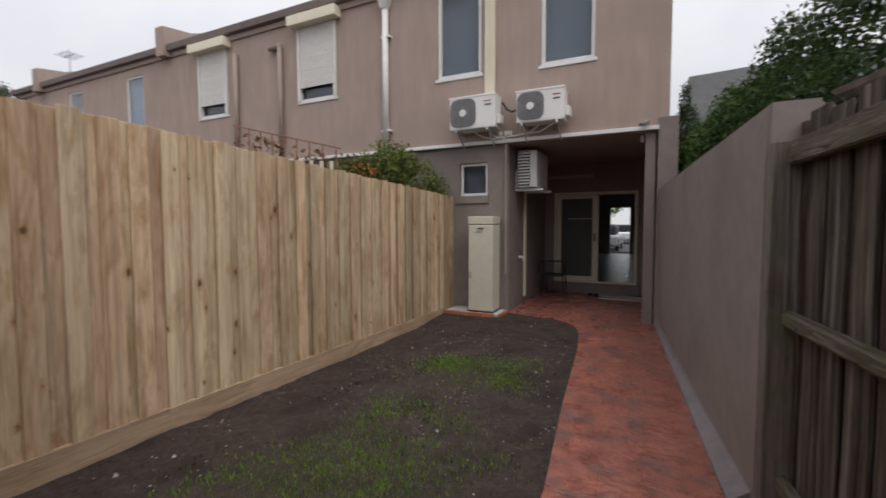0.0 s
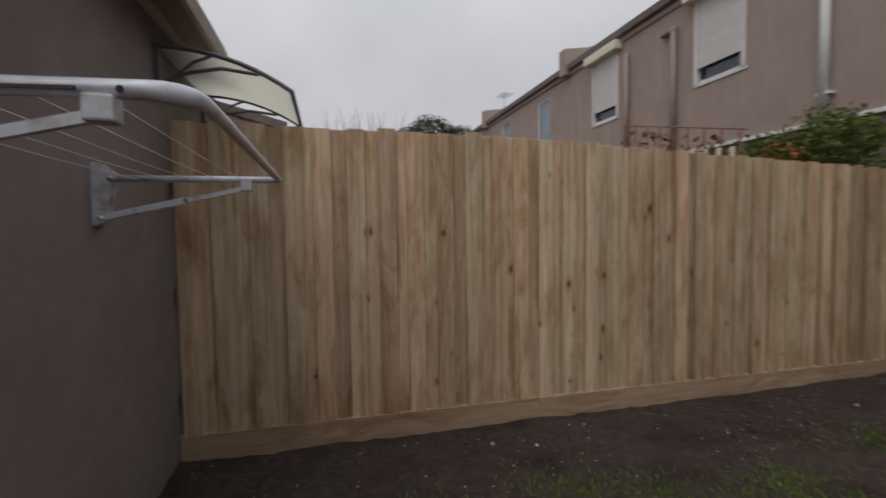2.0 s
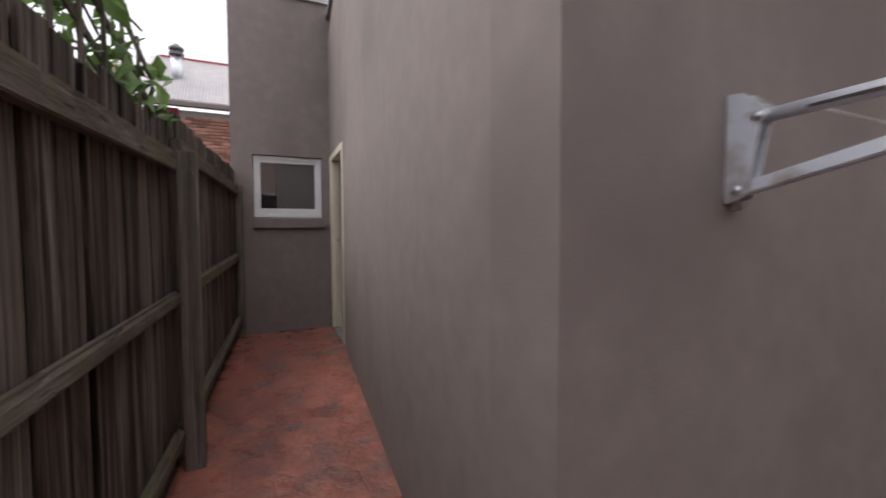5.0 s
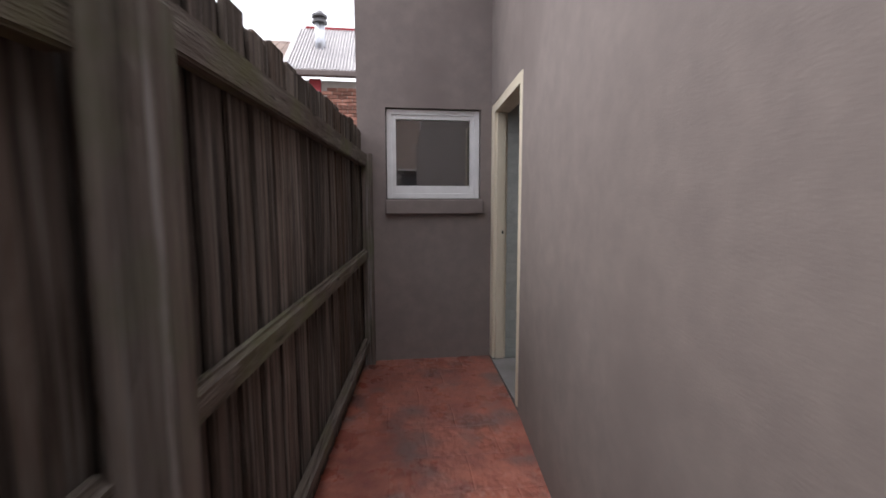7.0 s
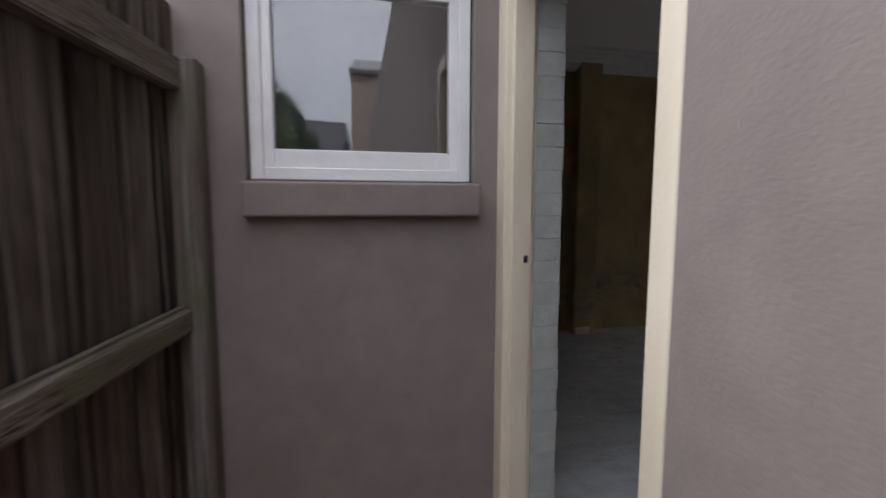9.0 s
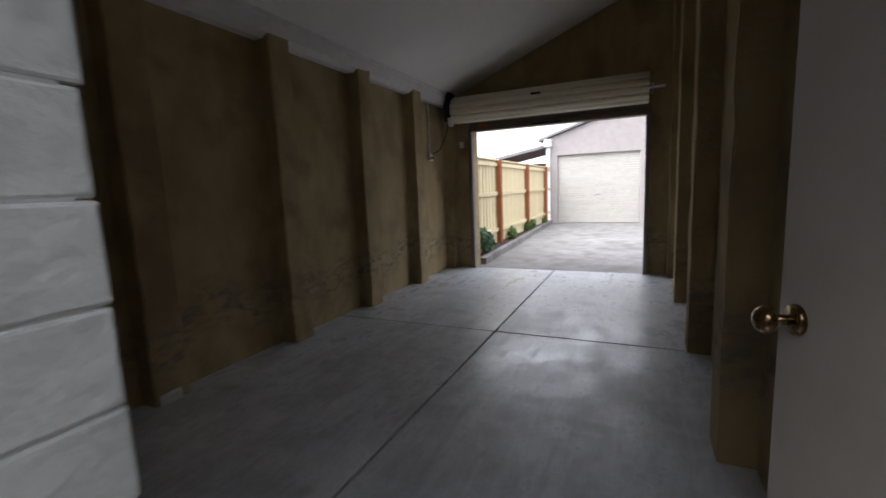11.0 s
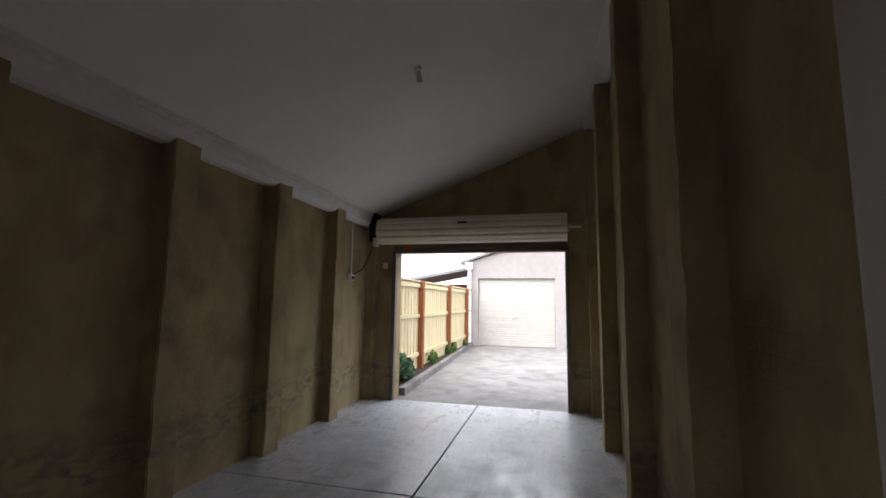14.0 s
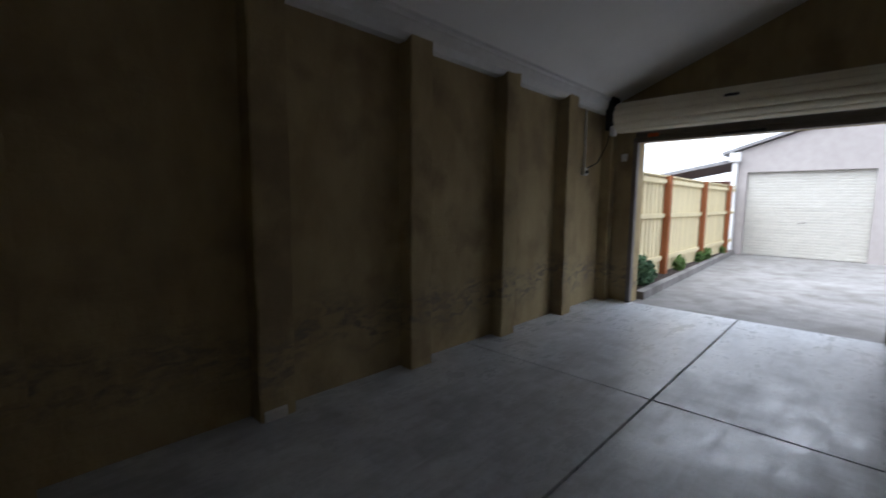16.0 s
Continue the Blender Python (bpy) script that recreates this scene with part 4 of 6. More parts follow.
for a, b in ((-0.69, 1.7), (1.702, 4.1), (4.102, 6.4)):
    part("plinth_board", prism(bmesh.new(), [(-2.80, a), (-2.765, a), (-2.765, b), (-2.80, b)], -0.16, [0.12 - 0.0125 * y for y in (a, a, b, b)]), PLINTH, fence)
for z in (0.35, 1.0, 1.65):
    part("rail", B(-2.87, -2.815, -0.69, 6.4, z - 0.04, z + 0.04), PLINTH, fence)

# ---- weathered fence along the boundary ----
old = thing("weathered_fence", (0.8, -1.5, 0), "old weathered grey paling fence with mossy rails", "fence")
rng = random.Random(21)
pal = []
for k in range(10):
    w = (0.066, 0.072, 0.062, 0.076, 0.069)[k % 5]
    bm = B(-0.008, 0.008, -w, w, -0.05, 1.80 if k < 5 else 1.95, 0.003)
    bmesh.ops.subdivide_edges(bm, edges=[e for e in bm.edges if abs(e.verts[0].co.z - e.verts[1].co.z) > 1], cuts=7)
    for v in bm.verts:
        v.co += Vector((0.006 * noise.noise((k, v.co.z * 2, 1)), 0.007 * noise.noise((k + 7, v.co.z * 1.7, 2)), 0.012 * noise.noise((k, v.co.y * 30, 5)) if v.co.z > 1.7 else 0))
    pal.append(mesh_of("paling", bm, OLDWOOD))
y = 2.3
flip = 0
while y > -5.66:
    turn = -math.atan2(fence_x(y + 0.05) - fence_x(y - 0.05), 0.1)
    piece("paling", pal[rng.randrange(5) + (5 if y < -0.9 else 0)], old, (fence_x(y) + 0.012 + 0.022 * flip, y, rise(y) + rng.uniform(-0.03, 0.035) - (0.085 if -2.7 < y < -0.9 else 0)), turn)
    flip = 1 - flip
    y -= rng.choice((0.078, 0.085, 0.09, 0.095))
spans = [(2.25, 1.2), (1.2, 0.0), (0.0, -1.4), (-1.4, -2.7), (-2.8, -5.62)]
for ya, yb in spans:
    xa, xb = fence_x(ya), fence_x(yb)
    for z, h in ((1.665, 0.1), (0.945, 0.075), (0.2, 0.08)):
        far_bay = yb < -5
        h = 0.095 if far_bay and 0.5 < z < 1.5 else h
        lift = 0.085 if z > 1.5 and far_bay else (0.012 if far_bay and z > 0.5 else 0)
        za, zb = z + lift + rise(ya), z + rise(yb) + (0.05 if z > 1.5 and yb < -5 else 0)
        rb = bar(bmesh.new(), (xa - 0.024, ya, za), (xb - 0.024, yb, zb), 0.05, h)
        bmesh.ops.bevel(rb, geom=[e for e in rb.edges if e.calc_length() > 0.3], offset=0.016 if z < 1.5 else 0.006, segments=3, affect="EDGES")
        part("rail", rb, OLDRAIL, old)
for yp, w in ((2.3, 0.055), (-2.75, 0.05), (-5.64, 0.045)):
    xp = fence_x(yp) - (0.085 if -3 < yp < -2 else 0.045)
    bm = B(xp - w, xp + w, yp - w, yp + w, -0.05, 1.72 + rise(yp) + (0.05 if yp < -5 else 0), 0.006)
    part("post", bm, OLDPOST, old)
lat = thing("lattice", (0.85, -2.2, 1.7), "weathered timber lattice strip above the old fence", "lattice")
for i in range(9):
    y0 = -1.1 - 0.2 * i
    x0 = fence_x(y0) + 0.05
    part("lath", bar(bmesh.new(), (x0, y0, 1.6), (x0, y0, 2.62 - 0.055 * i), 0.012, 0.028), OLDPOST, lat)
for k in range(3):
    ya, yb = -1.0, -2.75
    part("lath", bar(bmesh.new(), (fence_x(ya) + 0.062, ya, 2.75 - 0.22 * k), (fence_x(yb) + 0.062, yb, 2.12 - 0.16 * k), 0.012, 0.03), OLDPOST, lat)
vine = thing("climbing_vine", (0.95, -2.1, 1.7), "leafy vine climbing over the lattice and old fence", "vine")
vb = bmesh.new()
for k in range(6):
    tube(vb, [(fence_x(-1.1 - 0.22 * i) + 0.08 + 0.02 * math.sin(i + k), -1.1 - 0.22 * i, 1.75 + 0.14 * k - 0.03 * i + 0.08 * math.sin(i * 1.3 + k)) for i in range(8)], 0.006, 6)
part("stem", vb, BARK, vine)
leaves("foliage", [(fence_x(-1.1 - 0.24 * i) + 0.1, -1.1 - 0.24 * i, 2.28 - 0.05 * i + 0.08 * (i % 2), 0.15, 0.18, 0.32 - 0.015 * i) for i in range(8)], 300, 0.115, LEAF_V, vine, "broad green vine leaves", seed=5, droop=0.6)

# ---- rendered garden wall ----
sw = prism(bmesh.new(), [(side_x(6.55), 6.55), (side_x(2.28), 2.28), (side_x(2.28) + 0.2, 2.28), (side_x(6.55) + 0.2, 6.55)], -0.05, [1.86, 1.9, 1.9, 1.86])
bmesh.ops.bevel(sw, geom=[e for e in sw.edges if e.calc_length() > 1], offset=0.015, segments=3, affect="EDGES")
setting("wall_garden", sw, RENDER, "taupe rendered garden wall", "wall")
setting("baseboard_garden", prism(bmesh.new(), [(side_x(6.4) - 0.03, 6.4), (side_x(2.32) - 0.09, 2.32), (side_x(2.32) - 0.002, 2.32), (side_x(6.4) - 0.002, 6.4)], 0, [0.03, 0.03, 0.1, 0.1]), mat("grey_footing", (0.165, 0.143, 0.145), (0.235, 0.207, 0.21), rough=0.8, bump=0.3), "grey cement footing along the garden wall", "footing")
setting("wall_house_pier", B(0.245, 0.485, 6.38, 9.2, -0.05, 2.8, 0.01), RENDER, "taupe rendered party wall end beside the porch", "wall")

# ---- terrace house ----
UP = [(-3.05, -2.28, 3.76, 5.2), (-1.34, -0.575, 3.72, 5.2), (-6.08, -5.15, 3.78, 5.3), (-9.05, -8.12, 3.78, 5.3), (-11.9, -11.16, 3.8, 5.1), (-14.7, -14.0, 3.9, 5.1)]
house = thing("terrace_house", (-6, 6.5, 0), "two-storey rendered terrace house row, taupe below and paler above", "house", kind="structure")
part("wall", holed(bmesh.new(), "x", 6.4, 0.25, -17.6, 0.374, 2.67, 5.5, UP), RENDER_PALE, house, "pale taupe rendered upper wall")
part("wall", holed(bmesh.new(), "x", 6.43, 0.22, -17.6, -1.83, -0.05, 2.66, [(-2.66, -2.18, 1.84, 2.37), (-9.4, -3.75, -0.04, 2.56)]), RENDER, house, "darker taupe rendered lower wall")
part("porch_recess", B(-9.5, -3.7, 8.2, 8.3, -0.05, 2.66), RENDER, house, "shaded back wall of the next porch")
part("porch_lining", B(-9.5, -3.7, 6.66, 8.2, 2.6, 2.65), RENDER, house, "taupe porch ceiling")
part("wall", B(0.124, 0.37, 6.66, 12, 2.67, 5.5), RENDER_PALE, house)
part("flashing", B(-17.6, 0.25, 6.355, 6.4, 2.635, 2.69, 0.006), WHITE, house, "white flashing strip between the storeys")
gut = slab_x(bmesh.new(), [(6.40, 5.40), (6.27, 5.42), (6.25, 5.54), (6.27, 5.54), (6.285, 5.44), (6.385, 5.44), (6.385, 5.56), (6.40, 5.56)], -17.8, 0.42)
part("gutter", gut, BROWN_M, house, "brown steel gutter")
part("fascia", B(-17.6, 0.4, 6.36, 6.398, 5.3, 5.4, 0.004), RENDER_PALE, house)
part("roof", slab_x(bmesh.new(), [(6.3, 5.52), (11, 7.3), (11, 7.36), (6.3, 5.58)], -17.8, 0.42), ROOF, house)
for x in (-10.15, -16.1):
    part("party_wall", slab_x(bmesh.new(), [(6.2, 5.3), (6.2, 5.95), (6.9, 6.05), (9, 6.9), (9, 5.3)], x - 0.14, x + 0.14), RENDER_PALE, house, "pale party wall rising through the roof")
w1 = window("window_2", -3.05, -2.28, 3.76, 5.2, 6.43, "upper white-framed window with a dim room behind", frame_w=0.055, sill=0.05, back=ROOM_BACK, depth=0.06, room=0.16)
w2 = window("window_3", -1.34, -0.575, 3.72, 5.2, 6.43, "upper white-framed window with a dim room behind", frame_w=0.055, sill=0.05, back=ROOM_BACK, depth=0.06, room=0.16)
window("window_4", -11.9, -11.16, 3.8, 5.1, 6.42, "upper window with a pale blue blind", frame_w=0.05, sill=0.04, back=mat("blue_blind", (0.3, 0.38, 0.46), (0.36, 0.44, 0.52), rough=0.8, bump=0), room=0.1)
window("window_5", -14.7, -14.0, 3.9, 5.1, 6.42, "small upper window of the far terrace", frame_w=0.05, back=ROOM_BACK, room=0.12)
window("window_6", -2.655, -2.185, 1.845, 2.365, 6.47, "small lower window with a white frame", frame_w=0.04, back=ROOM_BACK, room=0.14)
part("window_sill", B(-2.70, -2.15, 6.40, 6.45, 1.72, 1.84, 0.006), RENDER, house, "taupe rendered sill")
slat = mesh_of("slat", B(-0.41, 0.41, -0.008, 0.008, -0.021, 0.021, 0.007), SHUTTER)
for x0, x1 in ((-6.08, -5.15), (-9.05, -8.12)):
    w = window("window_shutter", x0, x1, 3.78, 5.3, 6.43, "upper window behind a roller shutter lowered most of the way", frame_w=0.05, sill=0.05, back=ROOM_BACK, room=0.14)
    xm = (x0 + x1) / 2
    part("shutter_box", B(x0 - 0.12, x1 + 0.12, 6.2, 6.41, 5.17, 5.36, 0.012), CREAM_M, w, "cream shutter box")
    part("guide", B(x0 - 0.005, x0 + 0.055, 6.355, 6.425, 3.78, 5.2, 0.004), SHUTTER, w)
    part("guide", B(x1 - 0.055, x1 + 0.005, 6.355, 6.425, 3.78, 5.2, 0.004), SHUTTER, w)
    for i in range(27):
        piece("slat", slat, w, (xm, 6.385, 4.05 + 0.044 * i))
dp = thing("downpipe", (-4.03, 6.35, 2.7), "white painted downpipe with a rainwater head", "downpipe")
part("pipe", rod(bmesh.new(), (-4.03, 6.34, 2.7), (-4.03, 6.34, 5.1), 0.055, None, 16), WHITE, dp, "", True)
rh = bmesh.new()
bmesh.ops.create_cone(rh, cap_ends=True, segments=4, radius1=0.075, radius2=0.15, depth=0.16, matrix=Matrix.Translation((-4.03, 6.325, 5.17)) @ Matrix.Rotation(math.pi / 4, 4, "Z"))
box(rh, -4.145, -3.915, 6.22, 6.4, 5.25, 5.42, 0.01)
part("rain_head", rh, WHITE, dp)
for z in (3.0, 4.6):
    part("clip", B(-4.1, -3.93, 6.3, 6.4, z, z + 0.03), WHITE, dp)
wp = thing("cover_strip", (-2.12, 6.38, 3.35), "cream pipe cover running up between the windows", "pipe cover")
part("strip", B(-2.2, -2.04, 6.33, 6.399, 3.33, 5.4, 0.008), CREAM, wp)
for x, top in ((-6.52, 4.95), (-7.8, 4.98)):
    v = thing("vent_pipe", (x, 6.35, 2.7), "taupe painted waste pipe on the upper wall", "pipe")
    part("pipe", rod(bmesh.new(), (x, 6.34, 2.7), (x, 6.34, top), 0.05, None, 12), PIPE_B, v, "", True)
    if x > -7:
        part("elbow", rod(bmesh.new(), (x + 0.04, 6.34, top - 0.05), (x - 0.28, 6.34, top - 0.05), 0.045, None, 12), BROWN_M, v)


an = thing("tv_antenna", (-18.2, 8.0, 0.0), "thin television antenna on the far roof", "antenna")
part("mast", rod(bmesh.new(), (-18.2, 8.0, 0.0), (-18.2, 8.0, 7.5), 0.025), STEEL, an)
for k in range(7):
    part("element", rod(bmesh.new(), (-18.55 + 0.12 * k, 7.7, 7.3), (-18.55 + 0.12 * k, 8.3, 7.3), 0.01, None, 6), STEEL, an)
part("boom", rod(bmesh.new(), (-18.6, 8.0, 7.3), (-17.8, 8.0, 7.3), 0.014), STEEL, an)


an = thing("tv_antenna", (-0.05, 8.5, 6.4), "thin television antenna above the terrace roof", "antenna")
part("mast", rod(bmesh.new(), (-0.05, 8.5, 6.3), (-0.05, 8.5, 8.0), 0.02), STEEL, an)
part("boom", rod(bmesh.new(), (-0.75, 8.5, 7.95), (0.65, 8.5, 7.95), 0.014), STEEL, an)
for k in range(9):
    part("element", rod(bmesh.new(), (-0.7 + 0.16 * k, 8.2, 7.95), (-0.7 + 0.16 * k, 8.8, 7.95), 0.008, None, 6), STEEL, an)


# ---- air conditioners ----
def outdoor_unit(at, turn=0.0, label="white split-system outdoor unit on wall brackets", w=0.8, h=0.52, d=0.29):
    u = thing("air_conditioner", (0, 0, 0), label, "air conditioner", "outdoor units")
    part("casing", B(-w / 2, w / 2, 0, d, 0, h, 0.018), WHITE_P, u)
    part("lid", B(-w / 2 - 0.006, w / 2 + 0.006, -0.006, d + 0.004, h - 0.02, h + 0.01, 0.006), WHITE_P, u)
    cx, cz, r = -w * 0.19, h / 2, h * 0.43

    def squircle(k, n, q):
        a = 2 * math.pi * k / n
        c, t = math.cos(a), math.sin(a)
        reach = q * r / (abs(c) ** 4 + abs(t) ** 4) ** 0.25
        return cx + reach * c, cz + reach * t

    g = bmesh.new()
    rim = [[g.verts.new((x, y, z)) for x, z in (squircle(k, 40, 1) for k in range(40))] for y in (-0.003, 0.004)]
    g.faces.new(rim[0])
    for k in range(40):
        g.faces.new((rim[0][k], rim[1][k], rim[1][(k + 1) % 40], rim[0][(k + 1) % 40]))
    bmesh.ops.recalc_face_normals(g, faces=g.faces)
    fan = part("fan_opening", g, FANGRILL, u, "dark rounded square fan opening")
    g = bmesh.new()
    for k in range(7):
        q = 0.3 + 0.117 * k
        tube(g, [(x, -0.016, z) for x, z in (squircle(j, 32, q) for j in range(33))], 0.003, 5)
    for k in range(16):
        x, z = squircle(k, 16, 1.0)
        rod(g, (cx, -0.016, cz), (x, -0.016, z), 0.0028, None, 5)
    part("grille", g, mat("grey_wire", (0.3, 0.3, 0.31), (0.38, 0.38, 0.39), rough=0.5, bump=0), fan, "grey wire fan grille")
    part("hub", rod(bmesh.new(), (cx, -0.016, cz), (cx, -0.032, cz), 0.055, 0.05, 20), WHITE_P, fan, "white hub cap")
    part("badge", B(w * 0.27, w * 0.42, -0.004, 0.002, h - 0.105, h - 0.09), mat("red_badge", (0.3, 0.1, 0.1), rough=0.4, bump=0), u, "small faded red badge")
    part("label_plate", B(w * 0.28, w * 0.42, -0.004, 0.002, h - 0.165, h - 0.14), FANGRILL, u)
    part("valve_cover", B(w / 2, w / 2 + 0.06, 0.08, 0.26, 0.06, 0.2, 0.01), WHITE_P, u)
    for x in (-0.25, 0.25):
        b = bmesh.new()
        bar(b, (x, d + 0.06, -0.02), (x, -0.02, -0.02), 0.03, 0.03)
        bar(b, (x, d + 0.055, -0.02), (x, d + 0.055, 0.3), 0.03, 0.012)
        bar(b, (x, d + 0.04, -0.22), (x, 0.05, -0.03), 0.02, 0.02)
        part("bracket", b, STEEL, u)
    u.matrix_basis = pose(*at, 0, 0, turn)
    return u


outdoor_unit((-2.30, 6.05, 2.825), w=0.74, h=0.49)
outdoor_unit((-1.27, 6.05, 2.83), w=0.68, h=0.45, d=0.27, label="smaller white split-system outdoor unit on wall brackets")
# Unit on the porch wall, its coil side towards the garden.
ac3 = thing("air_conditioner", (-1.6, 7.1, 1.95), "white outdoor unit on a bracket under the porch roof", "air conditioner", "outdoor units")
part("casing", B(-1.78, -1.46, 6.72, 7.5, 1.97, 2.56, 0.015), WHITE_P, ac3)
g = bmesh.new()
for i in range(11):
    box(g, -1.76, -1.58, 6.70, 6.722, 2.02 + 0.048 * i, 2.045 + 0.048 * i)
part("louvre", g, WHITE_P, ac3)
part("louvre_back", B(-1.765, -1.575, 6.712, 6.7205, 2.0, 2.54), BLACK, ac3)
for y in (6.8, 7.4):
    b = bar(bmesh.new(), (-1.83, y, 1.94), (-1.38, y, 1.94), 0.03, 0.04)
    bar(b, (-1.825, y, 1.94), (-1.825, y, 2.25), 0.03, 0.02)
    part("bracket", b, WHITE, ac3)
pipes = thing("refrigerant_pipes", (-1.95, 6.3, 2.7), "white lagged pipes and black cables between the units", "pipes")
part("cable", tube(bmesh.new(), [(-1.86, 6.2, 3.2), (-1.8, 6.22, 3.1), (-1.72, 6.22, 3.05), (-1.62, 6.2, 3.08)], 0.016), BLACK, pipes)
for k, (xa, xb) in enumerate(((-2.35, -1.9), (-2.1, -1.86), (-1.3, -1.84), (-1.1, -1.8))):
    part("pipe", tube(bmesh.new(), [(xa, 6.2, 2.82), (xa * 0.7 + xb * 0.3, 6.3, 2.74), (xa * 0.3 + xb * 0.7, 6.33, 2.70 + 0.01 * k), (xb, 6.34, 2.72), (xb, 6.34, 2.66)], 0.011), WHITE, pipes)
for x in (-1.93, -1.84, -1.78):
    part("coupling", rod(bmesh.new(), (x, 6.33, 2.74), (x, 6.33, 2.80), 0.028, None, 10), WHITE, pipes)
part("riser", tube(bmesh.new(), [(-1.86, 6.385, 2.72), (-1.86, 6.385, 0.6)], 0.018), PIPE_B, pipes)

# ---- gas water heater ----
hw = thing("water_heater", (-2.15, 6.22, 0.03), "pale cream steel outdoor water heater cabinet", "water heater")
part("cabinet", B(-2.35, -1.955, 6.05, 6.40, 0.05, 1.37, 0.012), PALE_M, hw)
part("flue_cover", B(-2.355, -1.95, 6.045, 6.402, 1.375, 1.5, 0.014), PALE_M, hw)
part("flue_slot", B(-2.20, -2.10, 6.040, 6.05, 1.31, 1.325), BLACK, hw)
part("badge", B(-2.22, -2.12, 6.043, 6.05, 1.26, 1.285), mat("grey_badge", (0.3, 0.3, 0.29), rough=0.4, bump=0), hw)
part("plate", B(-2.345, -2.29, 6.043, 6.05, 0.55, 0.65, 0.003), mat("dull_plate", (0.36, 0.34, 0.28), rough=0.5, bump=0), hw)
part("base", B(-2.36, -1.945, 6.045, 6.405, 0.03, 0.05), BLACK, hw)
solo("heater_plinth", B(-2.72, -1.86, 6.02, 6.42, -0.04, 0.03, 0.006), CONCRETE, "low concrete pad under the water heater", "plinth")
ed = thing("brick_edging", (-2.3, 6.0, 0), "terracotta edging round the heater pad", "edging")
em = mesh_of("edging_tile", B(-0.1, 0.1, -0.02, 0.02, -0.03, 0.035, 0.006), mat("terracotta_edge", (0.34, 0.13, 0.075), (0.44, 0.18, 0.11), rough=0.85, bump=0.3, rnd=0.2))
for i in range(4):
    piece("edging_tile", em, ed, (-2.64 + 0.21 * i, 6.0, 0.0))
for i in range(2):
    piece("edging_tile", em, ed, (-1.84, 6.1 + 0.21 * i, 0.0), math.pi / 2)

# ---- porch ----
pl = holed(bmesh.new(), "y", -1.95, 0.12, 6.65, 9.0, -0.05, 2.66, [])
setting("wall_porch_left", pl, RENDER, "taupe porch side wall", "wall")
setting("wall_porch_back", holed(bmesh.new(), "x", 9.0, 0.2, -1.95, 0.3, -0.05, 2.7, [(-1.64, -0.06, 0.2, 2.03)]), RENDER, "taupe porch back wall", "wall")
setting("ceiling_porch", B(-1.95, 0.3, 6.42, 9.2, 2.62, 2.66), mat("porch_lining", (0.26, 0.22, 0.2), (0.3, 0.255, 0.23), rough=0.85, bump=0.1), "taupe lined porch ceiling", "ceiling")
setting("door_step", B(-1.66, 0.0, 8.9, 9.0, 0.0, 0.2, 0.008), RENDER, "rendered sill step below the sliding door", "step")
sd = thing("sliding_door", (-0.85, 9.0, 0.2), "cream framed sliding door with a mesh screen, half open", "door", kind="structure")
s = bmesh.new()
box(s, -1.64, -0.06, 8.98, 9.1, 1.97, 2.03, 0.004)
box(s, -1.64, -0.06, 8.98, 9.1, 0.2, 0.235, 0.004)
box(s, -1.64, -1.585, 8.98, 9.1, 0.235, 1.97, 0.004)
box(s, -0.115, -0.06, 8.98, 9.1, 0.235, 1.97, 0.004)
part("door_frame", s, CREAM, sd)
s = bmesh.new()
box(s, -1.58, -1.50, 9.0, 9.03, 0.24, 1.965, 0.003)
box(s, -0.89, -0.77, 9.0, 9.03, 0.24, 1.965, 0.003)
box(s, -1.50, -0.89, 9.0, 9.03, 0.24, 0.33, 0.003)
box(s, -1.50, -0.89, 9.0, 9.03, 1.90, 1.965, 0.003)
box(s, -1.35, -0.9, 9.003, 9.02, 1.49, 1.50)
part("screen_frame", s, CREAM, sd)
part("mesh_panel", B(-1.50, -0.89, 9.012, 9.018, 0.33, 1.90), MESH, sd, "dark security mesh")
part("door_handle", B(-0.86, -0.83, 8.97, 9.0, 1.05, 1.2, 0.004), BLACK, sd)
solo("lintel_strip", B(-1.82, -0.89, 8.97, 8.998, 2.31, 2.38, 0.004), mat("pink_board", (0.36, 0.27, 0.23), (0.42, 0.32, 0.28), rough=0.8, bump=0.1), "pale timber strip above the sliding door", "trim", kind="structure")
solo("porch_door_trim", B(-1.828, -1.79, 7.3, 7.37, 0.12, 1.96, 0.004), CREAM, "cream painted door jamb in the porch side wall", "trim", kind="structure")
solo("porch_post", B(0.09, 0.22, 6.45, 6.55, 0, 2.62, 0.006), RENDER, "narrow taupe porch post against the party wall", "post", kind="structure")
solo("door_mat", B(-0.68, 0.09, 8.28, 8.72, 0.004, 0.022, 0.004), MAT_G, "pale rectangular door mat on the porch", "door mat")
tap = thing("tap", (-1.8, 6.95, 0.8), "white wall tap on the porch side wall", "tap")
part("body", rod(bmesh.new(), (-1.83, 7.02, 0.83), (-1.76, 7.02, 0.83), 0.02), WHITE, tap)
part("spout", rod(bmesh.new(), (-1.77, 7.02, 0.84), (-1.74, 7.02, 0.77), 0.013), WHITE, tap)
for dx in (0, 0.11):
    sh = bmesh.new()
    bmesh.ops.create_uvsphere(sh, u_segments=14, v_segments=8, radius=0.5, matrix=Matrix.Translation((-0.86 + dx, 8.55, 0.03)) @ Matrix.Diagonal((0.09, 0.25, 0.07, 1)))
    solo("shoe", sh, BLACK, "black slip-on shoe beside the door mat", "shoe", "pair of shoes", smooth=True)
ch = thing("garden_chair", (-1.5, 8.3, 0), "black metal garden armchair with a rounded back", "chair")
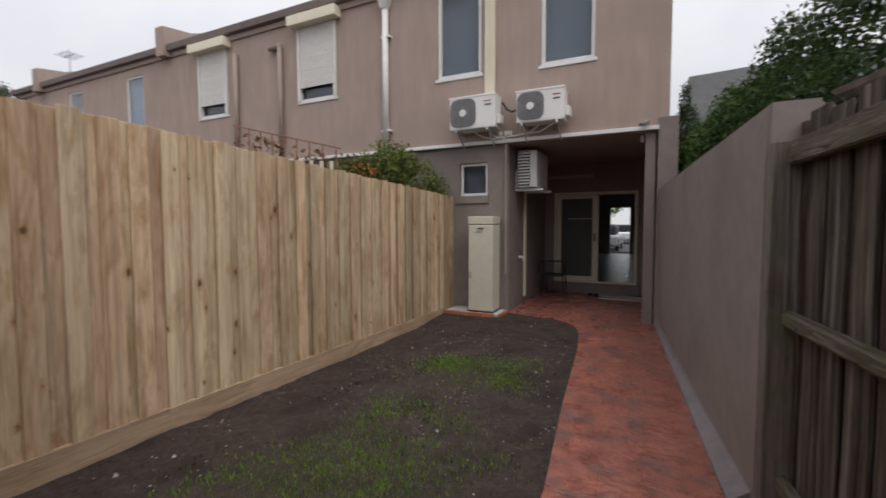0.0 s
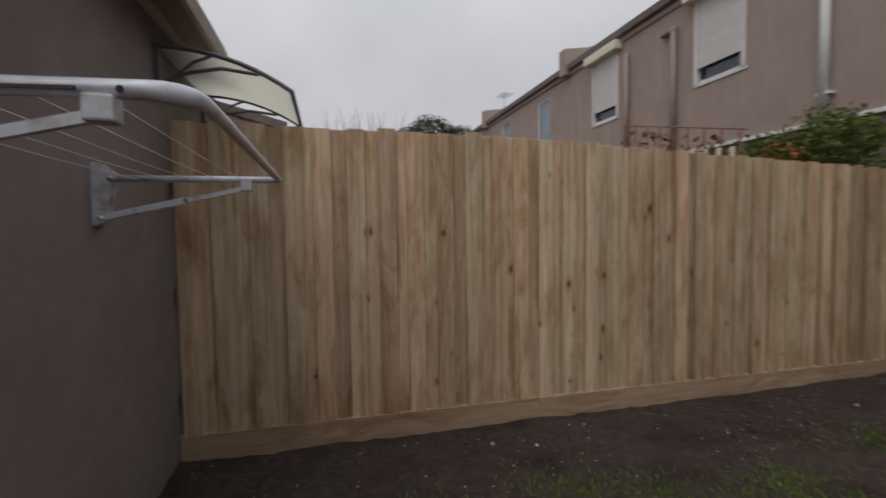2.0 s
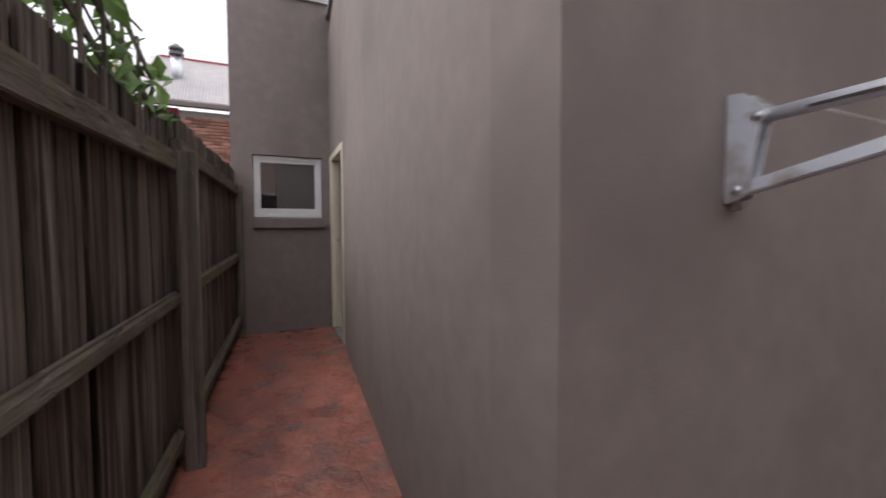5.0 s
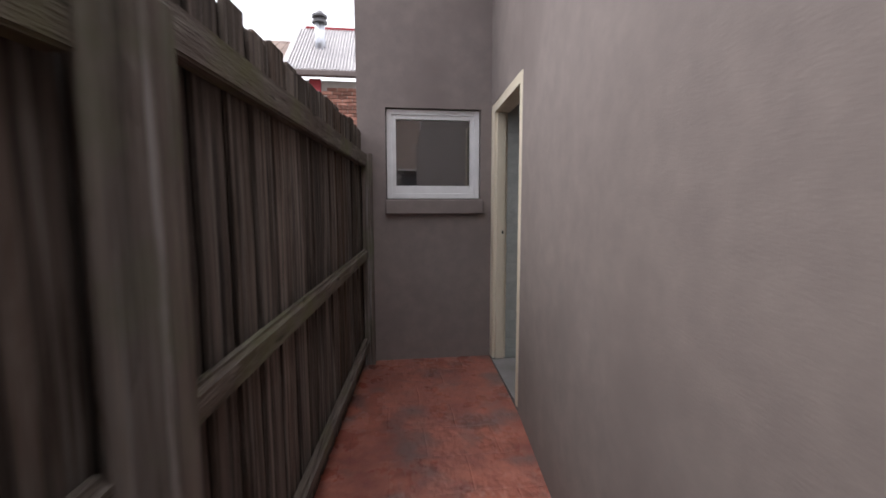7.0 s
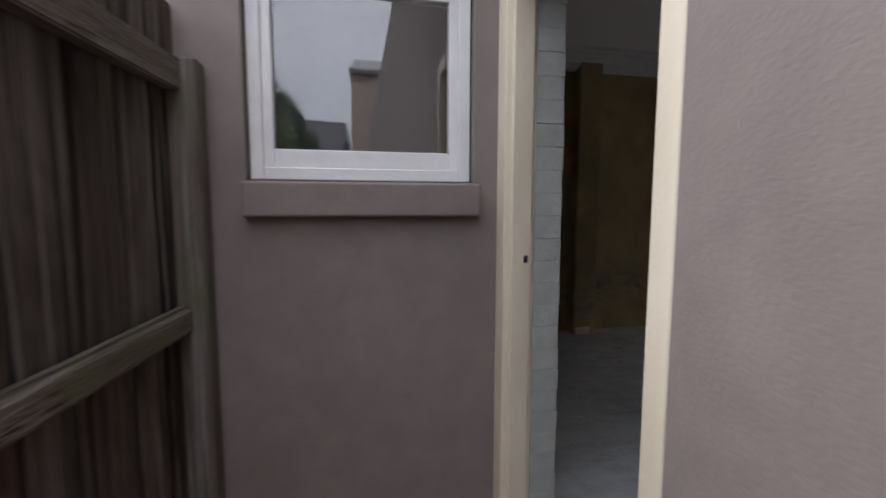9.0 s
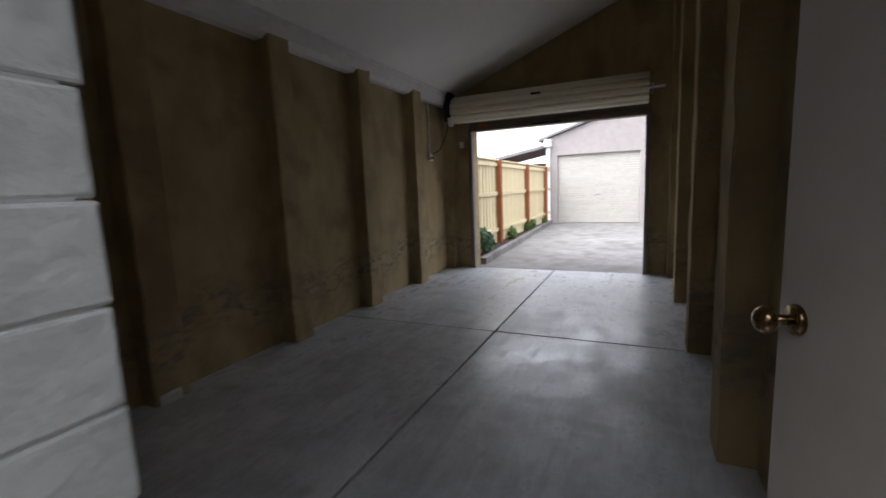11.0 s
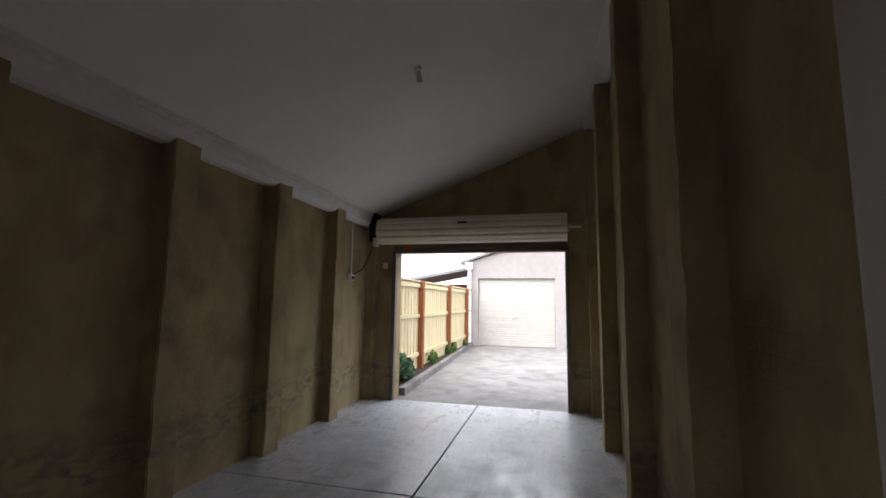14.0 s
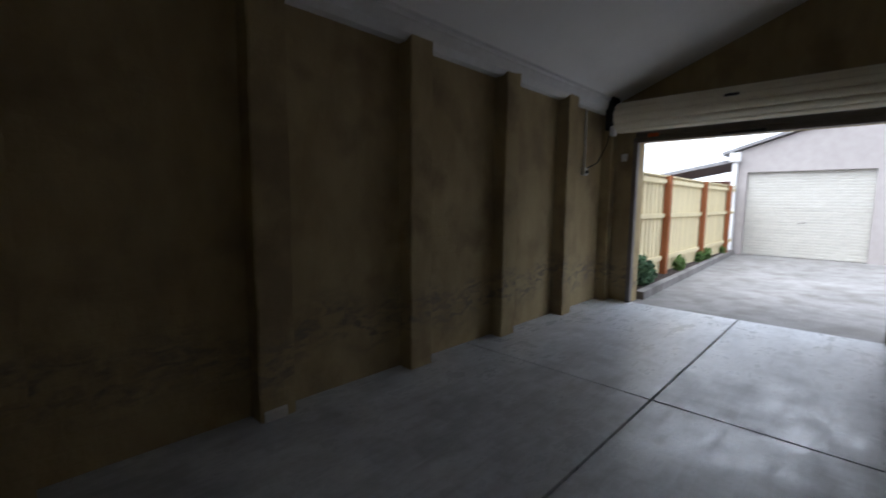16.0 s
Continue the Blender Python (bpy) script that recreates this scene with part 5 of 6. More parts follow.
for x, y in ((-1.7, 8.1), (-1.28, 8.1), (-1.68, 8.5), (-1.3, 8.5)):
    part("leg", rod(bmesh.new(), (x, y, 0.0), (x * 0.96 - 0.06, y * 0.995 + 0.04, 0.42), 0.012), BLACK, ch)
part("seat", B(-1.7, -1.28, 8.1, 8.5, 0.40, 0.43, 0.012), BLACK, ch)
arc = [(-1.72 + 0.46 * k / 10, 8.3 + 0.24 * math.sin(math.pi * k / 10), 0.66) for k in range(11)]
part("back_rail", tube(bmesh.new(), [(-1.74, 8.12, 0.45), (-1.75, 8.15, 0.62)] + arc + [(-1.24, 8.15, 0.62), (-1.25, 8.12, 0.45)], 0.012), BLACK, ch)
for k in range(1, 10):
    part("spindle", rod(bmesh.new(), arc[k], (arc[k][0], min(arc[k][1], 8.48), 0.43), 0.007), BLACK, ch)
lt = thing("security_camera", (0.08, 6.33, 2.7), "small white security camera above the porch", "camera")
part("mount", rod(bmesh.new(), (0.1, 6.4, 2.73), (0.1, 6.33, 2.73), 0.03), WHITE, lt)
part("body", rod(bmesh.new(), (0.12, 6.36, 2.74), (0.03, 6.25, 2.69), 0.028), FANGRILL, lt)
solo("porch_sensor", B(0.02, 0.07, 6.6, 6.66, 2.52, 2.615, 0.008), WHITE, "small white sensor under the porch ceiling", "sensor")

# Hall through the house to the street door.
setting("floor_hall", B(-2.4, 0.2, 9.2, 20.2, 0.0, 0.12), HALL, "dark polished hall floor", "floor")
hb = bmesh.new()
box(hb, -2.5, -2.4, 9.2, 20.2, 0, 2.7)
box(hb, -0.06, 0.1, 9.2, 14, 0, 2.7)
box(hb, 0.1, 0.2, 14, 20.2, 0, 2.7)
holed(hb, "x", 20.2, 0.2, -2.5, 0.2, 0, 2.7, [(-1.49, -0.70, 0.12, 2.13)])
setting("wall_hall", hb, mat("hall_paint", (0.3, 0.27, 0.25), (0.34, 0.31, 0.29), rough=0.8, bump=0.05), "dim hall walls", "wall")
setting("ceiling_hall", B(-2.5, 0.2, 9.2, 20.4, 2.7, 2.75), CEILING, "hall ceiling", "ceiling")
setting("road", B(-60, 60, 24, 34, -0.03, 0.0), ASPHALT, "street beyond the front door", "road")
for k, (cx, cy, col) in enumerate(((-2.3, 26, (0.25, 0.26, 0.28)), (-2.9, 31.5, (0.5, 0.5, 0.5)), (-1.9, 37, (0.6, 0.6, 0.6)))):
    car = thing("parked_car", (cx, cy, 0), "parked car in the street past the hall", "car", "street cars")
    cm = mat("car_paint_%s" % "abc"[k], col, rough=0.3, bump=0, metal=0.3)
    part("body", B(cx - 0.85, cx + 0.85, cy - 2.1, cy + 2.1, 0.25, 0.85, 0.12), cm, car)
    part("cabin", B(cx - 0.7, cx + 0.7, cy - 1.2, cy + 1.3, 0.8, 1.42, 0.16), BLACK, car)
    for sx in (-0.8, 0.8):
        for sy in (-1.3, 1.3):
            tyre = part("wheel", rod(bmesh.new(), (cx + sx - 0.09, cy + sy, 0.31), (cx + sx + 0.09, cy + sy, 0.31), 0.31, None, 18), BLACK, car)
            part("rim", rod(bmesh.new(), (cx + sx - 0.1, cy + sy, 0.31), (cx + sx + 0.1, cy + sy, 0.31), 0.19, None, 16), STEEL, tyre)


def tree(name, at, height, blobs, count, size, material, label, seed, trunk=0.12):
    t = thing(name, at, label, "tree" if height > 2.6 else "shrub")
    x, y, z = at
    tb = bmesh.new()
    rod(tb, (x, y, z - 0.05), (x + 0.1, y, z + height * 0.6), trunk, trunk * 0.55)
    for b in blobs:
        rod(tb, (x + 0.05, y, z + height * 0.45), b[:3], trunk * 0.35, trunk * 0.08, 6)
    part("trunk", tb, BARK, t)
    leaves("crown", blobs, count, size, material, t, "", seed=seed, droop=0.3)
    return t


tree("street_tree", (-4.2, 40, 0), 6, [(-4.2, 40, 4.2, 1.6, 2.2, 1.5), (-3.6, 44, 3.4, 1.3, 2, 1.2)], 1500, 0.3, LEAF_V, "leafy street tree beyond the hall", 31)
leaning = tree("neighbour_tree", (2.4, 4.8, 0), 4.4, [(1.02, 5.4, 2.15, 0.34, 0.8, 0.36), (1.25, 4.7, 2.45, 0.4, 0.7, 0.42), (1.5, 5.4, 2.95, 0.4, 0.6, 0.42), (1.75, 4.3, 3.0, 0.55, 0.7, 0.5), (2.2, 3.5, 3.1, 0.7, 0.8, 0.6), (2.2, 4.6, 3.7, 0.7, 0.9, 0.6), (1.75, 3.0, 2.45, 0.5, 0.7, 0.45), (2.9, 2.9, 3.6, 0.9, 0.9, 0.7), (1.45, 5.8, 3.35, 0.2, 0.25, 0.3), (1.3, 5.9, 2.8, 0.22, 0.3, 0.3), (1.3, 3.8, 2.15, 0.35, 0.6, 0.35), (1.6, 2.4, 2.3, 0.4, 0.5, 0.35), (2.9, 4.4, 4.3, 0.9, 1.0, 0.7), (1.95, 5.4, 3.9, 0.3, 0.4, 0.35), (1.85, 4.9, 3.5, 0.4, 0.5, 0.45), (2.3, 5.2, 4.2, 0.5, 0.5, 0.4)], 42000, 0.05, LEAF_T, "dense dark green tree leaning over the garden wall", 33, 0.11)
tree("conifer", (0.72, 8.2, 0), 3.6, [(0.64, 8.2, 3.4, 0.1, 0.11, 0.32), (0.68, 8.2, 2.95, 0.2, 0.22, 0.4), (0.7, 8.15, 2.5, 0.28, 0.3, 0.42)], 6000, 0.04, LEAF_D, "narrow dark conifer beside the house corner", 34, 0.07)
tree("boundary_shrub", (0.95, 6.7, 0), 2.5, [(0.74, 7.4, 2.35, 0.24, 0.4, 0.42), (0.88, 7.0, 2.45, 0.26, 0.4, 0.42), (0.8, 6.4, 2.15, 0.24, 0.35, 0.42), (0.98, 6.1, 2.4, 0.28, 0.4, 0.4), (1.05, 5.7, 2.55, 0.3, 0.4, 0.38)], 15000, 0.045, LEAF, "leafy green shrub behind the garden wall", 38, 0.05)
part("limb", tube(bmesh.new(), [(1.2, 3.35, 2.13), (1.45, 3.1, 2.2), (1.75, 2.9, 2.24), (2.4, 4.0, 2.2)], 0.06, 8), BARK, leaning, "thick brown limb")
tree("fence_shrub", (-3.5, 5.7, 0), 2.2, [(-3.15, 5.9, 2.02, 0.35, 0.35, 0.42), (-3.65, 5.8, 2.25, 0.42, 0.35, 0.5), (-4.1, 5.7, 2.1, 0.4, 0.4, 0.42), (-2.92, 6.12, 1.92, 0.2, 0.2, 0.28), (-4.5, 5.6, 2.1, 0.35, 0.35, 0.35), (-3.35, 5.7, 2.3, 0.3, 0.3, 0.3)], 6200, 0.06, LEAF_Y, "yellow-green shrub with orange flowers behind the fence", 35, 0.04)
leaves("flower", [(-3.9, 5.5, 2.2, 0.35, 0.15, 0.22)], 60, 0.06, FLOWER, None, "orange flowers on the shrub", "flower", seed=36, kind="stuff")
tree("far_tree", (-22, 4.6, 0), 6.0, [(-22, 5.5, 6.4, 1.0, 1.2, 0.8), (-22, 4.4, 6.0, 1.0, 0.9, 0.6), (-22, 6.9, 6.15, 1.0, 1.1, 0.6), (-21.5, 2.6, 5.4, 1.0, 0.8, 0.5)], 6500, 0.14, LEAF_O, "olive green round tree beyond the fence", 37, 0.15)
far = thing("bare_tree", (-20, 2.0, 0), "bare twiggy tree beyond the fence", "tree")
fb = bmesh.new()
rng = random.Random(9)
for k in range(90):
    yb = rng.uniform(0.2, 3.6)
    part("branch", rod(bmesh.new(), (-20, yb, 4.3), (-20 + rng.uniform(-0.6, 0.6), yb + rng.uniform(-0.6, 0.6), rng.uniform(5.2, 6.9)), 0.016, 0.004, 4), BARK, far)
rod(fb, (-20, 2.0, -0.05), (-20, 2.0, 4.4), 0.1, 0.06)
bar(fb, (-20, 0.2, 4.3), (-20, 3.6, 4.3), 0.03, 0.03)
part("trunk", fb, BARK, far)
tr = thing("garden_trellis", (-6.2, 5.2, 1.2), "rusty trellis with a dry vine behind the fence", "trellis")
RUST = mat("rusty_wire", (0.2, 0.10, 0.075), (0.3, 0.16, 0.12), rough=0.9, bump=0.2)
for i in range(9):
    x = -6.35 + 0.27 * i
    part("upright", rod(bmesh.new(), (x, 5.2, 0.0), (x, 5.2, 3.12 - 0.27 * (x + 6.35)), 0.012, None, 6), RUST, tr)
for z in (3.1, 2.72):
    part("cross_rod", rod(bmesh.new(), (-6.45, 5.2, z + 0.02), (-4.1, 5.2, z - 0.56), 0.012, None, 6), RUST, tr)
for i in range(5):
    part("stake", bar(bmesh.new(), (-5.0 + 0.2 * i, 5.1, 0.0), (-5.0 + 0.2 * i, 5.1, 2.42 - 0.02 * i), 0.05, 0.03), CREAM, tr, "cream painted stake")
leaves("dry_leaves", [(-6.2 + 0.4 * i, 5.2, 2.85 - 0.1 * i, 0.25, 0.1, 0.16) for i in range(6)], 80, 0.1, mat("dry_leaf", (0.16, 0.09, 0.05), (0.26, 0.15, 0.09), rough=0.9, bump=0), tr, seed=41, droop=1)
setting("neighbour_block", prism(bmesh.new(), [(0.95, 13), (7.5, 13), (7.5, 18), (0.95, 18)], -0.05, [5.22, 5.5, 5.5, 5.22]), mat("grey_cladding", (0.2, 0.205, 0.21), (0.25, 0.255, 0.26), rough=0.8, bump=0.1), "grey building behind the trees", "building")

# ---- fold-down clothesline ----
cl = thing("clothesline", (-1.33, -0.69, 1.4), "grey fold-down wall clothesline, opened out", "clothesline")
CORD = mat("line_cord", (0.5, 0.49, 0.46), rough=0.7, bump=0)


def line_bracket(x, xe):
    """Wall plate with two cheeks, the folding strut and its sliding block; the arm leans from x at the wall to xe."""
    pb = bmesh.new()
    box(pb, x - 0.024, x + 0.02, -0.70, -0.692, 1.402, 1.655, 0.002)
    cheek = [(-0.694, 1.655), (-0.664, 1.65), (-0.618, 1.612), (-0.612, 1.592), (-0.628, 1.575), (-0.648, 1.45), (-0.66, 1.415), (-0.694, 1.402)]
    slab_x(pb, cheek, x - 0.024, x - 0.019)
    slab_x(pb, cheek, x + 0.015, x + 0.02)
    plate = part("wall_plate", pb, GREY_ARM, cl)
    for y, z in ((-0.632, 1.592), (-0.672, 1.432)):
        bolt = bmesh.new()
        rod(bolt, (x - 0.028, y, z), (x + 0.026, y, z), 0.0075, None, 12)
        rod(bolt, (x + 0.02, y, z), (x + 0.0225, y, z), 0.012, None, 14)
        part("bolt", bolt, STEEL, plate, "dull steel pivot bolt", True)
    part("rust_stain", slab_x(bmesh.new(), [(-0.694, 1.402), (-0.67, 1.402), (-0.672, 1.39), (-0.694, 1.385)], x - 0.01, x + 0.008), BROWN_M, plate, "rusted lower lip")
    joint = Vector((x + (xe - x) * 0.45, -0.375, 1.505))
    slide = Vector((xe + 0.004, -0.133, 1.562))
    low = Vector((x, -0.668, 1.434))
    sb = bar(bmesh.new(), low, joint, 0.026, 0.03)
    bmesh.ops.bevel(sb, geom=sb.edges[:], offset=0.004, segments=2, affect="EDGES")
    strut = part("strut", sb, GREY_ARM, cl)
    part("strut_rod", bar(bmesh.new(), joint - (slide - joint) * 0.12, slide, 0.015, 0.019), GREY_ARM, strut)
    part("rusty_stop", bar(bmesh.new(), joint - (joint - low) * 0.02, joint + (joint - low) * 0.035, 0.028, 0.014), BROWN_M, strut, "rust-stained strut end")
    part("slide_block", B(xe - 0.018, xe + 0.022, -0.158, -0.112, 1.548, 1.592, 0.005), GREY_ARM, cl)
    for ya, yb in ((-0.54, -0.42), (-0.31, -0.165)):
        za, zb = (1.596 + 0.016 * (y + 0.632) / 0.61 for y in (ya, yb))
        xa, xb = (x + (xe - x) * (y + 0.632) / 0.5 for y in (ya, yb))
        # A thin bar drawn for the slot; shadow and rust are in its colour.
        slot = bar(bmesh.new(), (xa + 0.0125, ya, za - 0.008), (xb + 0.0125, yb, zb - 0.008), 0.006, 0.006)
        part("slot", slot, mat("slot_shadow_rust", (0.05, 0.042, 0.04), (0.09, 0.075, 0.07), rough=0.9, bump=0), cl, "dark worn slot in the tube")


line_bracket(-0.732, -0.712)
line_bracket(-1.935, -1.975)


def swept(path, radii):
    """A tube whose section changes along the path: radii give (across, up) at each point."""
    bm, rings = bmesh.new(), []
    path = [Vector(q) for q in path]
    for i, q in enumerate(path):
        d = (path[min(i + 1, len(path) - 1)] - path[max(i - 1, 0)]).normalized()
        side = d.cross(Vector((0, 0, 1))).normalized()
        up = side.cross(d)
        rings.append([bm.verts.new(q + side * radii[i][0] * math.cos(a) + up * radii[i][1] * math.sin(a)) for a in (2 * math.pi * k / 16 for k in range(16))])
    for q, w in zip(rings, rings[1:]):
        for k in range(16):
            bm.faces.new((q[k], q[(k + 1) % 16], w[(k + 1) % 16], w[k]))
    bm.faces.new(rings[0][::-1])
    bm.faces.new(rings[-1])
    return bm


arm = [(-0.732, -0.632, 1.592), (-0.724, -0.45, 1.597), (-0.716, -0.25, 1.602), (-0.712, -0.13, 1.605)]
arm += [(-0.712 - 0.07 * (1 - math.cos(a)), -0.085 + 0.085 * math.sin(a), 1.606) for a in (0.15, 0.45, 0.75, 1.05, 1.35, 1.57)]
arm += [(-0.95, 0.002, 1.605), (-1.4, 0.002, 1.603), (-1.9, 0.001, 1.602), (-1.985, 0.0, 1.6)]
thick = [(0.0145, 0.0155)] * 4 + [(0.014, 0.017), (0.012, 0.019), (0.011, 0.0195), (0.012, 0.0185), (0.0125, 0.016), (0.013, 0.0145)] + [(0.0135, 0.0135)] * 4
part("outer_frame", swept(arm, thick), GALV, cl, "pale galvanised tube frame, pressed flat at the bend", True)
part("tube_hole", rod(bmesh.new(), (-0.705, -0.105, 1.602), (-0.6975, -0.105, 1.602), 0.006, None, 12), BLACK, cl)
part("far_arm", swept([(-1.935, -0.632, 1.592), (-1.955, -0.3, 1.597), (-1.978, 0.0, 1.6)], [(0.0135, 0.0145)] * 3), GALV, cl, "pale galvanised tube frame", True)
for i in range(5):
    yy = -0.13 - 0.1 * i
    part("line", tube(bmesh.new(), [(-0.725, yy, 1.588), (-1.36, yy, 1.582), (-1.96, yy, 1.588)], 0.0016, 6), CORD, cl)

# ---- neighbour's wall beyond the fence ----
setting("wall_neighbour", slab_x(bmesh.new(), [(-0.70, -0.05), (-0.24, -0.05), (-0.24, 2.33), (-0.70, 2.45)], -4.3, -3.9), RENDER_PALE, "paler rendered wall return beyond the fence", "wall")
solo("barge_board", bar(bmesh.new(), (-3.89, -0.72, 2.44), (-3.89, -0.12, 2.275), 0.02, 0.07), BROWN_M, "dark sloping barge board on the neighbouring wall", "barge board", kind="structure")

# ---- door canopy on the neighbour's side ----
cp = thing("door_canopy", (-3.4, -0.7, 2.2), "curved frosted door canopy with dark brackets", "canopy")


def bow(k, n=10):
    u = k / n
    return -0.685 + 0.705 * u, 2.405 - 0.205 * u ** 2.3


sheet = bmesh.new()
vs = [[sheet.verts.new((x, *bow(k))) for k in range(11)] for x in (-2.64, -3.56)]
vt = [[sheet.verts.new((x, bow(k)[0], bow(k)[1] + 0.006)) for k in range(11)] for x in (-2.64, -3.56)]
for k in range(10):
    sheet.faces.new((vs[0][k], vs[0][k + 1], vs[1][k + 1], vs[1][k]))
    sheet.faces.new((vt[0][k], vt[1][k], vt[1][k + 1], vt[0][k + 1]))
part("sheet", sheet, POLY, cp, "frosted polycarbonate sheet")
DARKM = mat("dark_bracket_plastic", (0.11, 0.112, 0.12), (0.16, 0.163, 0.175), rough=0.5, bump=0.05)
for x in (-2.645, -3.555):
    cb = bmesh.new()
    tube(cb, [(x, *bow(k)) for k in range(11)], 0.014, 6)
    tube(cb, [(x, -0.69, 2.19), (x, -0.52, 2.27), (x, -0.36, 2.305), (x, -0.16, 2.285)], 0.011, 6)
    bar(cb, (x, -0.685, 2.17), (x, -0.685, 2.415), 0.035, 0.03)
    tube(cb, [(x, -0.6, 2.24), (x, -0.5, 2.33), (x, -0.4, 2.375)], 0.009, 6)
    part("bracket", cb, DARKM, cp)
part("front_rail", tube(bmesh.new(), [(-2.635, *bow(10)), (-3.565, *bow(10))], 0.014, 6), DARKM, cp)

# ---- roller door, rolled up ----
rd = thing("roller_door", (-7.4, -6.5, 2.4), "cream garage roller door rolled up on its drum", "roller door")
db = bmesh.new()
ring = []
for k in range(72):
    a = 2 * math.pi * k / 72
    r = 0.202 - (0.02 if k % 6 == 0 else 0.006 if k % 6 in (1, 5) else 0)
    ring.append((-7.33 + r * math.cos(a), 2.66 + r * math.sin(a)))
lo = [db.verts.new((x, -7.95, z)) for x, z in ring]
hi = [db.verts.new((x, -5.14, z)) for x, z in ring]
for k in range(72):
    db.faces.new((lo[k], lo[(k + 1) % 72], hi[(k + 1) % 72], hi[k]))
db.faces.new(lo[::-1])
db.faces.new(hi)
part("curtain_roll", db, CREAM_M, rd, "rolled ribbed cream steel curtain")
cb = bmesh.new()
for i in range(3):
    box(cb, -7.53 - 0.008 * (i % 2), -7.51, -7.78, -5.14, 2.36 + 0.055 * i, 2.412 + 0.055 * i, 0.006)
part("curtain_end", cb, mat("grey_brown_rail", (0.13, 0.115, 0.1), (0.17, 0.15, 0.135), rough=0.6, bump=0.05), rd, "hanging end of the curtain")
part("bottom_rail", B(-7.56, -7.48, -7.8, -5.12, 2.335, 2.365, 0.005), BROWN_M, rd)
part("lift_handle", B(-7.5, -7.47, -6.75, -6.32, 2.35, 2.375, 0.004), BLACK, rd)
part("badge", B(-7.142, -7.128, -6.68, -6.54, 2.72, 2.75), BLACK, rd)
part("sticker", B(-7.508, -7.502, -7.62, -7.48, 2.40, 2.445), ORANGE, rd, "orange warning sticker")
for y in (-8.0, -5.1):
    part("axle_bracket", B(-7.58, -7.25, y - 0.012, y + 0.012, 2.62, 2.70, 0.003), STEEL, rd)
part("axle", rod(bmesh.new(), (-7.33, -8.06, 2.66), (-7.33, -4.95, 2.66), 0.02), STEEL, rd)
mo = thing("door_motor", (-7.4, -8.0, 2.5), "dark roller door motor with a cable", "motor")
part("housing", B(-7.45, -7.22, -8.10, -7.99, 2.5, 2.95, 0.02), BLACK, mo)
part("light_box", B(-7.3, -7.2, -8.02, -7.95, 2.42, 2.55, 0.012), WHITE_P, mo)
part("cable", tube(bmesh.new(), [(-7.25, -8.02, 2.5), (-7.2, -8.05, 2.3), (-7.05, -8.1, 2.05), (-6.85, -8.19, 1.95)], 0.008), BLACK, mo)
for y0, y1 in ((-7.80, -7.74), (-5.17, -5.11)):
    setting("trim_track", B(-7.585, -7.50, y0, y1, 0.08, 2.4, 0.004), mat("dull_track_steel", (0.15, 0.135, 0.125), (0.2, 0.18, 0.17), rough=0.6, bump=0.05), "dull grey steel roller door track", "track")
so = thing("power_socket", (-6.9, -8.2, 1.93), "white surface power socket with conduit", "socket")
part("box", B(-6.93, -6.82, -8.22, -8.17, 1.88, 1.98, 0.006), WHITE_P, so)
part("plug", B(-6.9, -6.85, -8.175, -8.14, 1.9, 1.94, 0.006), BLACK, so)
part("conduit", rod(bmesh.new(), (-6.875, -8.2, 1.98), (-6.875, -8.2, 2.75), 0.011), WHITE_P, so)
sw = solo("wall_switch", B(-7.57, -7.555, -7.98, -7.9, 2.1, 2.2, 0.005), WHITE_P, "white wall switch beside the opening", "switch")
lm = thing("lamp_holder", (-4.4, -6.45, 3.5), "bare white batten lamp holder on the sloping ceiling", "lamp holder")
zl = lid(-6.45)
part("rose", rod(bmesh.new(), (-4.4, -6.45, zl + 0.01), (-4.4, -6.44, zl - 0.03), 0.04, 0.035, 18), WHITE_P, lm)
part("bulb", rod(bmesh.new(), (-4.4, -6.44, zl - 0.03), (-4.42, -6.43, zl - 0.12), 0.022, 0.026, 14), WHITE_P, lm)

# ---- driveway and the garage opposite ----
setting("driveway", B(-17.5, -7.585, -8.6, 1.0, -0.04, 0.082), DRIVE, "pale textured concrete driveway", "driveway")
wg = slab_x(bmesh.new(), [(-8.25, 0), (-7.86, 0), (-7.86, 2.42), (-5.25, 2.42), (-5.25, 0), (-2.0, 0), (-2.0, 3.5), (-5.2, 3.95), (-8.25, 2.97)], -16.45, -16.2)
setting("wall_garage_opposite", wg, mat("pale_pink_render", (0.34, 0.31, 0.30), (0.385, 0.355, 0.345), rough=0.9, bump=0.2), "pale rendered garage across the driveway", "wall")
setting("roof_garage_opposite", slab_x(bmesh.new(), [(-8.5, 2.93), (-5.2, 3.99), (-2, 3.6), (-2, 3.68), (-5.2, 4.07), (-8.5, 3.01)], -22, -16.1), ROOF, "grey roof of the garage opposite", "roof")
od = thing("garage_door", (-16.3, -6.5, 0.09), "closed cream roller door of the garage opposite", "garage door")
rib = mesh_of("rib", B(-0.02, 0.02, -1.305, 1.305, -0.038, 0.038, 0.016), mat("cream_steel_door", (0.44, 0.425, 0.385), (0.5, 0.482, 0.44), rough=0.45, bump=0.04, rnd=0.03))
for i in range(31):
    piece("rib", rib, od, (-16.31, -6.555, 0.13 + 0.0775 * i))
part("lock", B(-16.29, -16.27, -6.58, -6.5, 1.03, 1.055, 0.004), BLACK, od)
part("door_handle", B(-16.29, -16.265, -6.66, -6.62, 1.0, 1.03, 0.003), BLACK, od)
d2 = thing("downpipe", (-16.15, -8.15, 0.1), "white square downpipe at the corner of the garage", "downpipe")
